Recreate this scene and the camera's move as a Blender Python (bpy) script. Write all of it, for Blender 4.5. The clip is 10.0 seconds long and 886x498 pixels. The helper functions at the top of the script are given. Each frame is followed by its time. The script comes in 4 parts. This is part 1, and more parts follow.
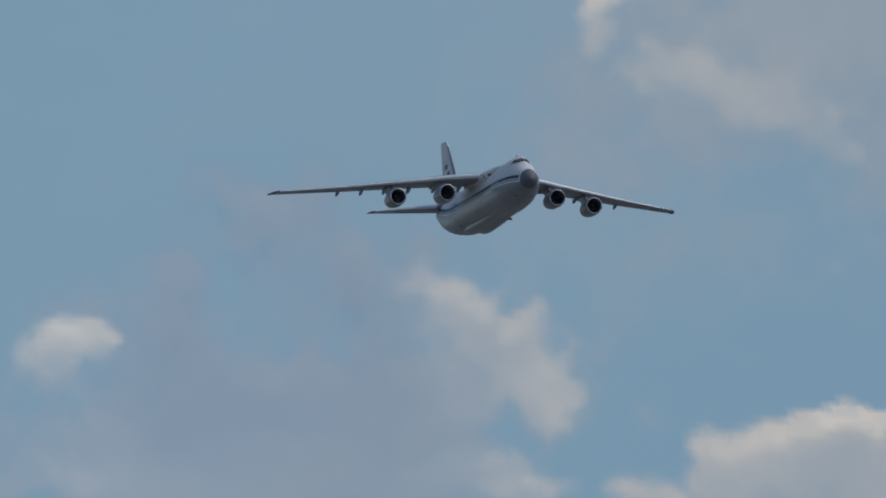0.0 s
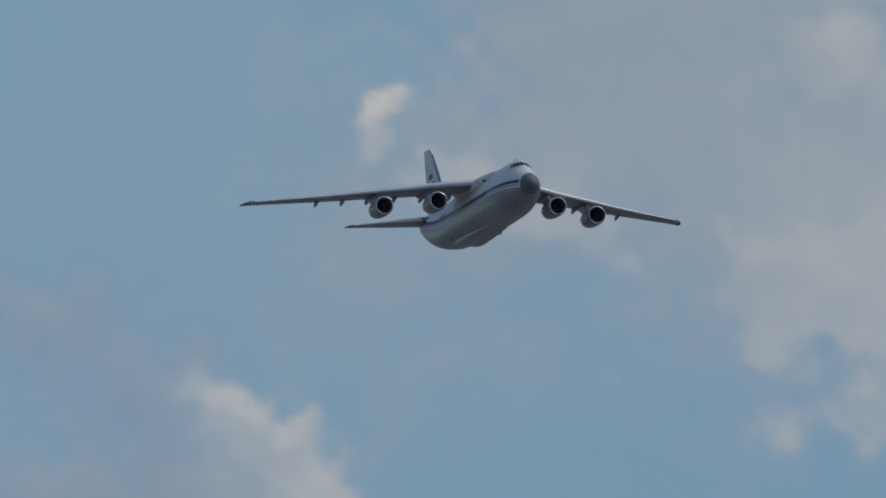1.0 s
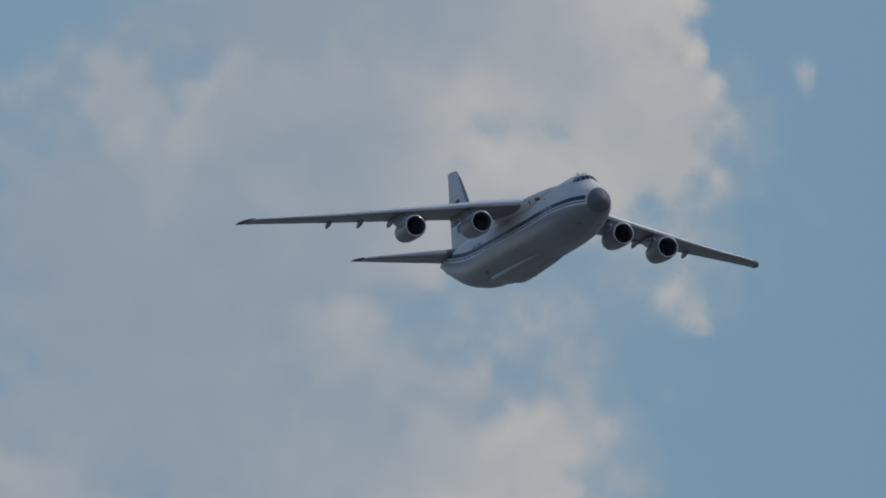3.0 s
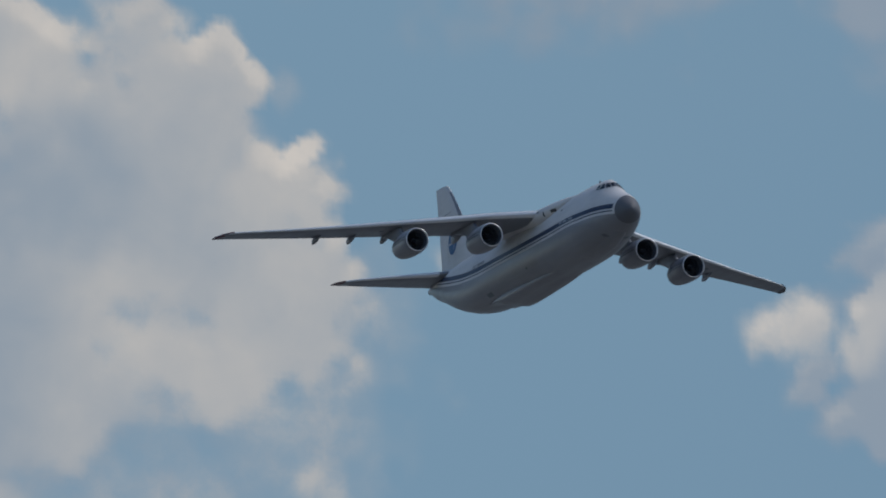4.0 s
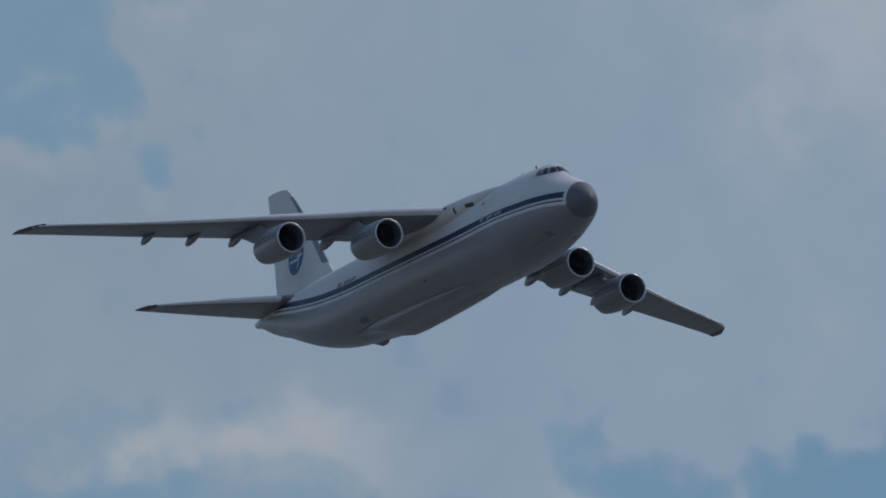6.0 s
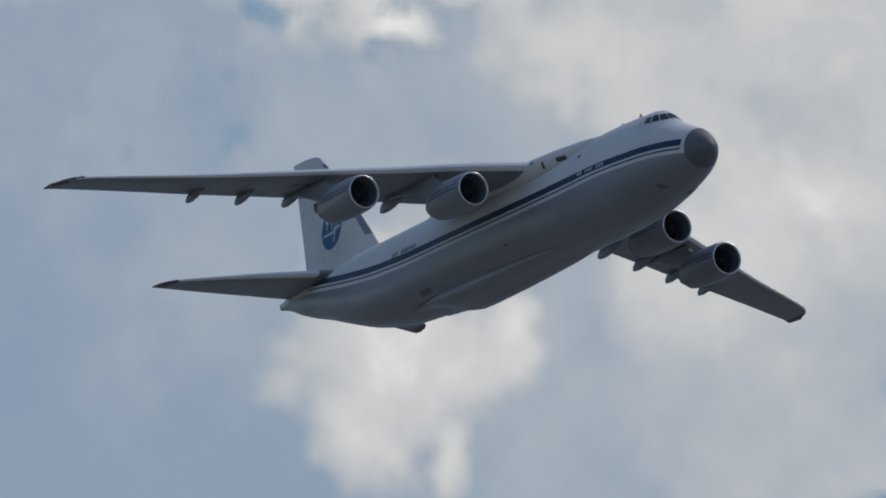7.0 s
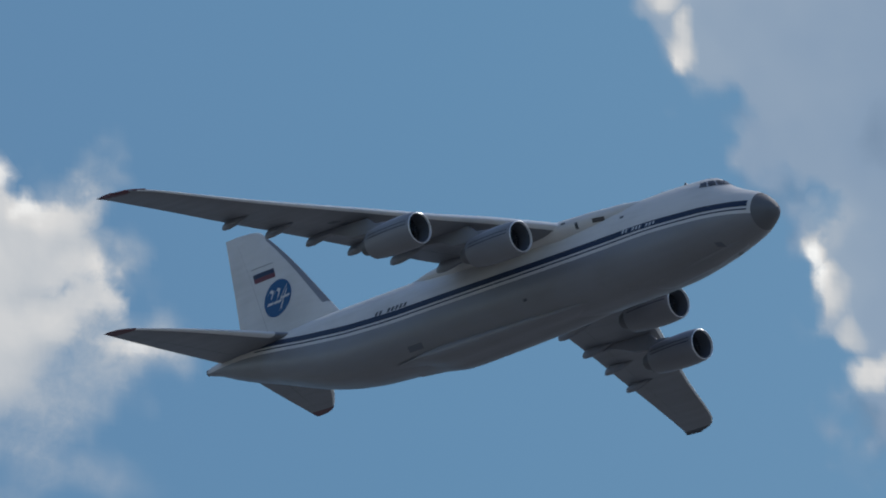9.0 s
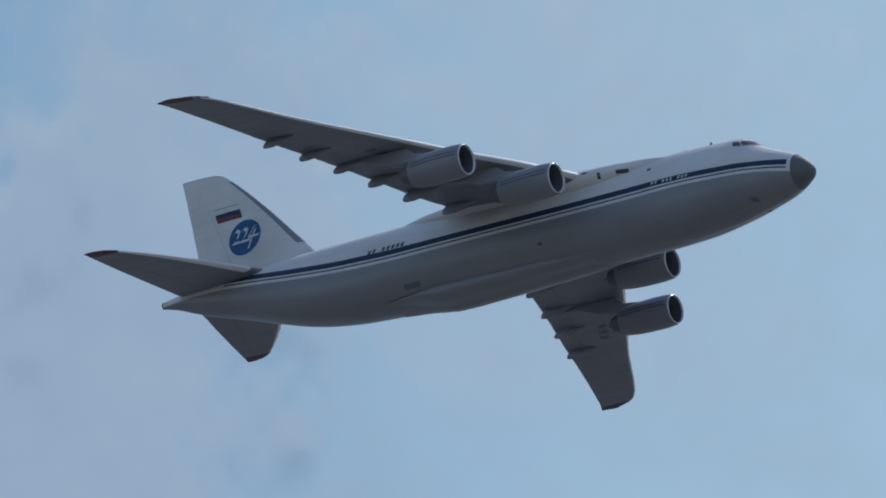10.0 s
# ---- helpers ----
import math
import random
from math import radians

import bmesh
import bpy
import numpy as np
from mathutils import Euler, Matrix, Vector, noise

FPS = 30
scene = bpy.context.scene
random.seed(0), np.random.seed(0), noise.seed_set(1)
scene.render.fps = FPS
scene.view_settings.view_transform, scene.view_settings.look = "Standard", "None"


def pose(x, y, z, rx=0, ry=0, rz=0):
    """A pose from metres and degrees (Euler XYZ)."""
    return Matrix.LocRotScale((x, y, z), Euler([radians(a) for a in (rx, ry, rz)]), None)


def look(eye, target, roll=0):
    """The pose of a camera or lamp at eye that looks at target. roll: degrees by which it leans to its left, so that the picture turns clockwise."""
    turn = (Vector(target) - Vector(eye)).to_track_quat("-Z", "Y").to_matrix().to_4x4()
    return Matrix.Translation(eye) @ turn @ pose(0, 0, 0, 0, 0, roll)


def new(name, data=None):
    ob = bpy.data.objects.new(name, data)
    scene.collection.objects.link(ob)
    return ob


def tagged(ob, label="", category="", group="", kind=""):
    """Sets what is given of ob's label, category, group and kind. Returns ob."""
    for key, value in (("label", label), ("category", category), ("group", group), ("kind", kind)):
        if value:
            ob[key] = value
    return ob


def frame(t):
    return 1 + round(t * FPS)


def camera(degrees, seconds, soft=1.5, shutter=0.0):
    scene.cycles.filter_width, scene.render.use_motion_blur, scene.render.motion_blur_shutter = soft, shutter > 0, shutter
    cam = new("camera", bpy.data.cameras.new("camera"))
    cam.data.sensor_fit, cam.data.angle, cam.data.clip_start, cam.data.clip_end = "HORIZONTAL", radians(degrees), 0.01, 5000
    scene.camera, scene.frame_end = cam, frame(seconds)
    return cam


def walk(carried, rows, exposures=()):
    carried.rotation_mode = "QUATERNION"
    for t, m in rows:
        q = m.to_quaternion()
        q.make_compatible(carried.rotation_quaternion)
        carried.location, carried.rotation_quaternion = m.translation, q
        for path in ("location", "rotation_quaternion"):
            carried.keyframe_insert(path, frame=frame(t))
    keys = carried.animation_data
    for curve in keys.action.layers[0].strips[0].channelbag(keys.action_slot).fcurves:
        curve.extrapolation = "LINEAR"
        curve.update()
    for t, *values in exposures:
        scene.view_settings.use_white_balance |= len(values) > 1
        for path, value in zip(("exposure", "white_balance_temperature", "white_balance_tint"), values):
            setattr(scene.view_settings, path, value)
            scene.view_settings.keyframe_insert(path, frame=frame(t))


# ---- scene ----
# ---------------------------------------------------------------- camera
# seconds, azimuth, elevation and lean of a tripod camera that follows the aircraft, in degrees
CAMERA_ROWS = [
    (0.0, 168.387, 7.336, 0.744),
    (0.5, 167.570, 7.676, 1.211),
    (1.0, 166.614, 8.214, 1.301),
    (1.5, 165.836, 8.729, 1.059),
    (2.0, 165.034, 9.128, 1.333),
    (2.5, 163.969, 9.916, 1.749),
    (2.7, 163.461, 10.166, 1.999),
    (3.8, 160.548, 11.827, 1.821),
    (4.0, 159.859, 12.124, 1.786),
    (4.5, 157.791, 12.962, 1.624),
    (5.0, 155.758, 13.946, 1.832),
    (5.2, 155.029, 14.272, 2.099),
    (6.3, 150.731, 16.267, 2.300),
    (6.5, 149.733, 16.645, 2.162),
    (7.0, 146.788, 17.817, 2.081),
    (7.5, 143.249, 19.235, 2.170),
    (8.0, 139.640, 20.655, 2.420),
    (8.5, 135.426, 22.339, 2.437),
    (8.8, 132.716, 23.242, 2.625),
    (9.0, 130.818, 23.952, 2.663),
    (9.3, 128.094, 24.946, 2.841),
    (9.5, 125.972, 25.614, 2.895),
    (10.0, 120.726, 26.785, 3.064),
]
EYE = Vector((0.0, 0.0, 1.7))


def aim(az, el):
    a, e = radians(az), radians(el)
    return Vector((math.cos(e) * math.cos(a), math.cos(e) * math.sin(a), math.sin(e)))


cam = camera(7.0, 10.0, soft=1.9)
walk(cam, [(t, look(EYE, EYE + 100 * aim(az, el), lean)) for t, az, el, lean in CAMERA_ROWS],
     exposures=[(0.0, 0.05), (4.0, 0.05), (6.5, 0.03), (7.0, 0.12), (7.5, 0.06), (7.8, -0.02), (8.3, -0.12), (8.7, -0.04), (9.0, 0.27), (9.2, 0.33), (9.6, 0.43), (10.0, 0.51)])

# seconds, place in metres, heading, nose-up and bank in degrees
PLANE_ROWS = [
    (0.0, -1240.3, 262.1, 172.4, 1.01, 0.12, -0.21),
    (0.5, -1187.1, 266.3, 173.0, 0.80, 0.30, 0.55),
    (1.0, -1129.0, 274.0, 174.6, 0.44, 0.36, 0.85),
    (1.5, -1075.9, 278.7, 175.7, 0.04, 0.32, 0.86),
    (2.0, -1022.1, 282.6, 176.9, -0.35, 0.22, 0.74),
    (2.5, -969.0, 288.7, 179.1, -0.69, 0.08, 0.57),
    (3.0, -913.3, 295.2, 181.2, -0.96, -0.07, 0.46),
    (3.5, -859.0, 300.9, 183.1, -1.21, -0.24, 0.40),
    (3.8, -821.2, 303.1, 183.3, -1.35, -0.35, 0.39),
    (4.0, -803.5, 305.7, 184.5, -1.45, -0.42, 0.39),
    (4.5, -750.7, 307.6, 184.8, -1.69, -0.60, 0.50),
    (5.0, -695.8, 307.1, 184.0, -1.99, -0.77, 0.67),
    (5.2, -673.8, 307.0, 183.8, -2.15, -0.84, 0.76),
    (5.5, -637.8, 305.8, 182.7, -2.39, -0.94, 0.89),
    (6.0, -582.1, 306.6, 182.5, -2.87, -1.10, 1.11),
    (6.3, -558.7, 313.7, 186.3, -3.20, -1.18, 1.22),
    (6.5, -535.2, 314.6, 186.2, -3.42, -1.24, 1.30),
    (7.0, -488.2, 324.1, 190.0, -4.08, -1.36, 1.43),
    (7.5, -466.6, 352.4, 204.4, -4.79, -1.45, 1.47),
    (8.0, -446.1, 385.6, 221.4, -5.45, -1.47, 1.41),
    (8.5, -419.3, 418.5, 239.1, -5.96, -1.41, 1.25),
    (9.0, -385.2, 451.8, 259.4, -6.13, -1.24, 1.02),
    (9.5, -344.3, 486.1, 283.4, -5.77, -0.89, 0.77),
    (10.0, -303.6, 517.7, 304.0, -4.59, -0.33, 0.57),
]
# ---------------------------------------------------------------- light
SUN_AZ, SUN_EL = 84.0, 55.0
world = bpy.data.worlds.new("sky")
scene.world = world
world.use_nodes = True
wn = world.node_tree.nodes
sky = wn.new("ShaderNodeTexSky")
sky.sky_type = "NISHITA"
sky.sun_disc = False
sky.sun_elevation = radians(SUN_EL)
sky.sun_rotation = radians(90 - SUN_AZ)
sky.dust_density = 0.6
sky.ozone_density = 3.5
world.node_tree.links.new(sky.outputs[0], wn["Background"].inputs[0])
wn["Background"].inputs[1].default_value = 0.125
sun = new("sun", bpy.data.lights.new("sun", "SUN"))
sun.data.energy = 1.8
sun.data.angle = radians(0.6)
sun.data.color = (1.0, 0.97, 0.92)
sun.matrix_world = look(500 * aim(SUN_AZ, SUN_EL), (0, 0, 0))


# ---------------------------------------------------------------- materials
def wire(tree, a, b):
    tree.links.new(a, b)


def paint(name, colour, rough=0.35, metal=0.0, wear=0.16, grime=(0.10, 0.09, 0.08), coat=0.0, streak=0.35, shine=0.4):
    """Weathered aircraft paint: broad fading, streaks along the airflow, fine speckle and a little relief."""
    m = bpy.data.materials.new(name)
    m.use_nodes = True
    t = m.node_tree
    n = t.nodes
    b = n["Principled BSDF"]
    co = n.new("ShaderNodeTexCoord")
    flow = n.new("ShaderNodeMapping")
    flow.inputs["Scale"].default_value = (0.10, 1.0, 1.0)
    wire(t, co.outputs["Object"], flow.inputs["Vector"])
    streaks = n.new("ShaderNodeTexNoise")
    streaks.inputs["Scale"].default_value = 1.6
    streaks.inputs["Detail"].default_value = 5.0
    wire(t, flow.outputs[0], streaks.inputs["Vector"])
    broad = n.new("ShaderNodeTexNoise")
    broad.inputs["Scale"].default_value = 0.22
    broad.inputs["Detail"].default_value = 4.0
    wire(t, co.outputs["Object"], broad.inputs["Vector"])
    add = n.new("ShaderNodeMix")
    add.inputs[0].default_value = streak
    wire(t, broad.outputs[0], add.inputs[2])
    wire(t, streaks.outputs[0], add.inputs[3])
    ramp = n.new("ShaderNodeMapRange")
    ramp.inputs[1].default_value, ramp.inputs[2].default_value = 0.42, 0.72
    ramp.inputs[3].default_value, ramp.inputs[4].default_value = 0.0, wear
    wire(t, add.outputs[0], ramp.inputs[0])
    mix = n.new("ShaderNodeMix")
    mix.data_type = "RGBA"
    mix.inputs[6].default_value = (*colour, 1)
    mix.inputs[7].default_value = (*[c * 0.5 + g * 0.5 for c, g in zip(colour, grime)], 1)
    wire(t, ramp.outputs[0], mix.inputs[0])
    wire(t, mix.outputs[2], b.inputs["Base Color"])
    gloss = n.new("ShaderNodeMapRange")
    gloss.inputs[3].default_value, gloss.inputs[4].default_value = rough - 0.06, rough + 0.14
    wire(t, streaks.outputs[0], gloss.inputs[0])
    wire(t, gloss.outputs[0], b.inputs["Roughness"])
    b.inputs["Metallic"].default_value = metal
    b.inputs["Coat Weight"].default_value = coat
    b.inputs["Specular IOR Level"].default_value = shine
    fine = n.new("ShaderNodeTexNoise")
    fine.inputs["Scale"].default_value = 0.9
    fine.inputs["Detail"].default_value = 3.0
    wire(t, co.outputs["Object"], fine.inputs["Vector"])
    bump = n.new("ShaderNodeBump")
    bump.inputs["Strength"].default_value = 0.10
    bump.inputs["Distance"].default_value = 0.08
    wire(t, fine.outputs[0], bump.inputs["Height"])
    wire(t, bump.outputs[0], b.inputs["Normal"])
    return m


WHITE = paint("white_paint", (0.515, 0.497, 0.483), 0.6, wear=0.5)
GREY = paint("grey_paint", (0.168, 0.171, 0.187), 0.36, wear=0.5)
WING_GREY = paint("wing_grey_paint", (0.172, 0.18, 0.2), 0.42, wear=0.6)
RADOME = paint("radome_paint", (0.108, 0.11, 0.12), 0.6, wear=0.4, shine=0.2)
BLUE = paint("blue_paint", (0.016, 0.028, 0.06), 0.45, wear=0.25, shine=0.2)
ROUNDEL_BLUE = paint("bright_blue_paint", (0.012, 0.075, 0.18), 0.5, wear=0.25, shine=0.2)
RED = paint("red_paint", (0.11, 0.016, 0.024), 0.5, wear=0.3)
TIP_RED = paint("tip_red_paint", (0.10, 0.035, 0.045), 0.5, wear=0.3)
PALE = paint("pale_lettering", (0.42, 0.44, 0.46), 0.45, wear=0.4)
# paler than the wing: the sun's bright rim is put into this colour
WING_EDGE = paint("sunlit_edge_paint", (0.6, 0.6, 0.6), 0.34, metal=0.15, wear=0.3)
DIM = paint("dim_marking_paint", (0.09, 0.10, 0.12), 0.5, wear=0.4)
DARK = paint("dark_marking_paint", (0.045, 0.05, 0.06), 0.5, wear=0.3)
BROWN = paint("sooty_metal", (0.06, 0.055, 0.055), 0.5, wear=0.6)
LIP = paint("bare_aluminium", (0.58, 0.59, 0.60), 0.32, metal=0.4, wear=0.3)
STEEL = paint("exhaust_steel", (0.10, 0.10, 0.105), 0.55, metal=0.4, wear=0.6)
# fan and duct: the intake's deep shade is put into these dull dark colours
BLADE = paint("shaded_fan", (0.035, 0.04, 0.05), 0.8, wear=0.3, shine=0.03)
CAVITY = paint("shaded_intake", (0.10, 0.11, 0.13), 0.8, wear=0.3, shine=0.05)
GLASS = paint("cockpit_glass", (0.014, 0.016, 0.02), 0.25, wear=0.1, shine=0.22)
SEAM = paint("panel_seam", (0.13, 0.137, 0.15), 0.5, wear=0.4)
FIN_SEAM = paint("rudder_seam_paint", (0.36, 0.345, 0.33), 0.5, wear=0.4)


# mottled neutral grey, set for the light it throws on the aircraft's underside
def bounce_grey():
    m = bpy.data.materials.new("bounce_ground")
    m.use_nodes = True
    t = m.node_tree
    n = t.nodes
    co = n.new("ShaderNodeTexCoord")
    big = n.new("ShaderNodeTexNoise")
    big.inputs["Scale"].default_value = 0.006
    big.inputs["Detail"].default_value = 8.0
    wire(t, co.outputs["Object"], big.inputs["Vector"])
    ramp = n.new("ShaderNodeValToRGB")
    ramp.color_ramp.elements[0].position, ramp.color_ramp.elements[0].color = 0.35, (0.105, 0.108, 0.106, 1)
    ramp.color_ramp.elements[1].position, ramp.color_ramp.elements[1].color = 0.7, (0.20, 0.204, 0.204, 1)
    wire(t, big.outputs[0], ramp.inputs[0])
    wire(t, ramp.outputs[0], n["Principled BSDF"].inputs["Base Color"])
    n["Principled BSDF"].inputs["Roughness"].default_value = 0.95
    return m


BOUNCE_GREY = bounce_grey()


# ---------------------------------------------------------------- mesh helpers
def mesh(name, verts, faces, material, smooth=True):
    me = bpy.data.meshes.new(name)
    me.from_pydata([tuple(v) for v in verts], [], faces)
    bm = bmesh.new()
    bm.from_mesh(me)
    bmesh.ops.remove_doubles(bm, verts=bm.verts, dist=1e-5)
    bmesh.ops.recalc_face_normals(bm, faces=bm.faces)
    bm.to_mesh(me)
    bm.free()
    me.materials.append(material)
    if smooth:
        me.polygons.foreach_set("use_smooth", [True] * len(me.polygons))
        me.set_sharp_from_angle(angle=radians(38))
    return me


def part(name, verts, faces, material, parent, label="", smooth=True):
    ob = new(name, mesh(name, verts, faces, material, smooth))
    ob.parent = parent
    return tagged(ob, label)


def loft(rings, closed=True, caps=True):
    """Verts and faces of a skin over rings of equal length."""
    n = len(rings[0])
    verts = [p for r in rings for p in r]
    faces = []
    for i in range(len(rings) - 1):
        for j in range(n if closed else n - 1):
            k = (j + 1) % n
            faces.append((i * n + j, i * n + k, (i + 1) * n + k, (i + 1) * n + j))
    if caps and closed:
        faces.append(tuple(range(n)))
        faces.append(tuple((len(rings) - 1) * n + j for j in range(n)))
    return verts, faces


def merged(*pieces):
    verts, faces = [], []
    for v, f in pieces:
        k = len(verts)
        verts += list(v)
        faces += [tuple(i + k for i in g) for g in f]
    return verts, faces


def smooth_curve(xs, ys):
    """A monotone curve through the stations (xs rising)."""
    xs, ys = np.array(xs, float), np.array(ys, float)
    h, d = np.diff(xs), np.diff(ys) / np.diff(xs)
    m = np.zeros(len(xs))
    m[0], m[-1] = d[0], d[-1]
    for i in range(1, len(xs) - 1):
        if d[i - 1] * d[i] > 0:
            w1, w2 = 2 * h[i] + h[i - 1], h[i] + 2 * h[i - 1]
            m[i] = (w1 + w2) / (w1 / d[i - 1] + w2 / d[i])

    def at(x):
        i = int(min(max(np.searchsorted(xs, x) - 1, 0), len(xs) - 2))
        u = (x - xs[i]) / h[i]
        u = min(max(u, 0.0), 1.0)
        return float(ys[i] * (1 + 2 * u) * (1 - u) ** 2 + m[i] * h[i] * u * (1 - u) ** 2
                     + ys[i + 1] * u * u * (3 - 2 * u) + m[i + 1] * h[i] * u * u * (u - 1))
    return at


# ---------------------------------------------------------------- the setting
# unseen disc added to reflect light up at the aircraft
def ground():
    n, r = 96, 4300.0
    rings = [[(0.0, 0.0, 0.0)] * n]
    for rad in (20, 80, 300, 1000, 2500, r):
        rings.append([(rad * math.cos(2 * math.pi * k / n), rad * math.sin(2 * math.pi * k / n), 0.0) for k in range(n)])
    v, f = loft(rings, caps=False)
    ob = new("ground", mesh("ground", v, f, BOUNCE_GREY))
    tagged(ob, "flat unseen ground under the flight path, grey to bounce light up", "ground", kind="structure")


ground()


class CloudField:
    """Cover and brightness of the clouds over a stretch of sky, by azimuth and elevation in degrees."""

    def __init__(self, az0, az1, el0, el1, step):
        self.az = np.arange(az0, az1 + step / 2, step)
        self.el = np.arange(el0, el1 + step / 2, step)
        self.A, self.E = np.meshgrid(self.az, self.el, indexing="ij")
        self.rng = np.random.default_rng(7)
        self.step = step
        self.broad = [self.cloud_noise(1.5, 4) for _ in range(2)]
        self.fine = [self.cloud_noise(0.42, 4) for _ in range(2)]
        self.edge = 0.6 * self.cloud_noise(0.9, 3) + self.cloud_noise(0.35, 4)
        self.cover = np.zeros_like(self.A)
        self.light = np.zeros_like(self.A)
        self.weight = np.full_like(self.A, 1e-6)

    def cloud_noise(self, size, octaves):
        total, gain, whole = np.zeros_like(self.A), 1.0, 0.0
        for _ in range(octaves):
            nx, ny = int((self.az[-1] - self.az[0]) / size) + 4, int((self.el[-1] - self.el[0]) / size) + 4
            grid = self.rng.random((nx, ny))
            gx, gy = (self.A - self.az[0]) / size, (self.E - self.el[0]) / size
            ix, iy = gx.astype(int), gy.astype(int)
            fx, fy = gx - ix, gy - iy
            fx, fy = fx * fx * (3 - 2 * fx), fy * fy * (3 - 2 * fy)
            value = (grid[ix, iy] * (1 - fx) + grid[ix + 1, iy] * fx) * (1 - fy) + (grid[ix, iy + 1] * (1 - fx) + grid[ix + 1, iy + 1] * fx) * fy
            total, whole = total + gain * value, whole + gain
            gain, size = gain * 0.55, size * 0.5
            if size < 1.5 * self.step:
                break
        total -= total.mean()
        return total / total.std()

    def heap(self, puffs):
        for az, el, wide, tall, cover, light in puffs:
            small = min(wide, tall)
            big, lesser = 0.30 * min(small, 0.9), 0.16 * min(small, 0.45) + 0.015
            du = big * self.broad[0] + lesser * self.fine[0]
            dv = big * self.broad[1] + lesser * self.fine[1]
            r = np.hypot((self.A + du - az) / wide, (self.E + dv - el) / tall) + 0.10 * self.edge
            g = np.clip(((1.16 if cover > 0.9 else 1.26) - r) / (0.38 if cover > 0.9 else 0.85), 0, 1)
            g = g * g * (3 - 2 * g)
            if cover < 0:
                self.cover *= 1 + cover * g
                continue
            g *= cover
            core = np.clip((1.45 - r) / 1.1, 0, 1) ** 2 * cover / (0.10 + small) ** 1.3
            self.cover = 1 - (1 - self.cover) * (1 - g)
            self.light += core * light
            self.weight += core

    def brightness(self):
        value = self.light / self.weight
        up = max(1, int(0.22 / self.step))
        above = np.roll(self.cover, -up, axis=1)
        value = value + 0.16 * (self.cover - above) + 0.024 * self.cloud_noise(0.7, 5)
        value *= np.interp(self.A, [146.5, 151.0], [1.05, 0.84])
        return np.clip(value, 0, 1.15)


field = CloudField(104.0, 182.0, 0.4, 37.0, 0.055)
# broken grey layer with lit shreds
field.heap([(164.30, 11.21, 1.96, 1.47, 0.88, 0.40), (164.98, 9.71, 1.68, 1.47, 0.86, 0.40), (162.98, 9.68, 1.36, 1.16, 0.80, 0.42), (165.83, 10.71, 0.86, 1.03, 0.60, 0.34), (163.41, 8.77, 1.49, 0.80, 0.85, 0.46), (165.31, 8.80, 1.04, 0.67, 0.75, 0.42)])
field.heap([(167.10, 9.30, 0.19, 0.21, 0.88, 0.66), (167.15, 9.10, 0.16, 0.13, 0.60, 0.55), (167.01, 9.46, 0.11, 0.09, 0.70, 0.62), (166.62, 8.82, 0.34, 0.20, 0.80, 0.58), (166.26, 8.73, 0.36, 0.19, 0.80, 0.56), (165.89, 8.49, 0.32, 0.27, 0.72, 0.54), (165.61, 8.26, 0.27, 0.27, 0.60, 0.50), (165.42, 8.02, 0.27, 0.22, 0.50, 0.46)])
field.heap([(164.68, 11.69, 0.32, 0.36, 0.70, 0.60), (165.41, 11.62, 0.32, 0.31, 0.60, 0.54), (163.72, 11.67, 0.73, 0.31, 0.75, 0.60), (162.58, 11.66, 0.64, 0.31, 0.85, 0.66), (162.16, 11.18, 0.68, 0.31, 0.88, 0.68), (161.61, 11.06, 0.55, 0.27, 0.90, 0.70), (161.12, 11.42, 0.50, 0.40, 0.88, 0.66), (160.81, 11.79, 0.32, 0.27, 0.90, 0.68), (162.74, 10.63, 0.23, 0.18, 0.75, 0.64), (162.38, 10.86, 0.41, 0.22, 0.75, 0.58), (162.09, 10.37, 0.50, 0.22, 0.40, 0.55), (161.91, 10.15, 0.27, 0.22, 0.45, 0.58), (160.83, 10.49, 0.16, 0.27, 0.45, 0.58), (160.86, 10.13, 0.18, 0.22, 0.55, 0.64), (160.72, 9.96, 0.14, 0.11, 0.50, 0.60), (161.37, 10.44, 0.23, 0.18, 0.35, 0.50)])
field.heap([(162.56, 9.07, 0.54, 0.36, 0.90, 0.72), (162.20, 9.21, 0.27, 0.20, 0.90, 0.76), (162.10, 8.90, 0.32, 0.31, 0.92, 0.74), (162.63, 8.57, 0.81, 0.40, 0.92, 0.70), (162.00, 8.50, 0.36, 0.31, 0.92, 0.70), (163.90, 8.45, 0.50, 0.22, 0.85, 0.68), (163.57, 8.23, 0.68, 0.31, 0.88, 0.66), (162.49, 8.13, 0.99, 0.31, 0.92, 0.66), (161.72, 8.15, 0.36, 0.22, 0.90, 0.68), (161.29, 8.05, 0.16, 0.10, 0.90, 0.76), (161.57, 9.40, 0.27, 0.31, 0.30, 0.55), (164.29, 8.03, 0.54, 0.27, 0.60, 0.52)])
field.heap([(161.89, 11.53, 0.15, 0.12, -0.75, 0.00), (162.30, 9.79, 0.41, 0.27, -0.35, 0.00), (162.96, 10.53, 0.18, 0.13, -0.30, 0.00)])
field.heap([(164.12, 11.35, 2.55, 1.88, 0.62, 0.40), (164.97, 9.53, 1.95, 1.47, 0.62, 0.40), (162.75, 9.42, 1.90, 1.47, 0.60, 0.44), (162.34, 11.26, 1.91, 1.16, 0.60, 0.56), (162.27, 8.54, 1.35, 0.71, 0.60, 0.56)])
field.heap([(164.97, 8.65, 3.16, 1.88, 0.35, 0.42), (167.91, 8.81, 3.16, 1.88, 0.16, 0.42)])
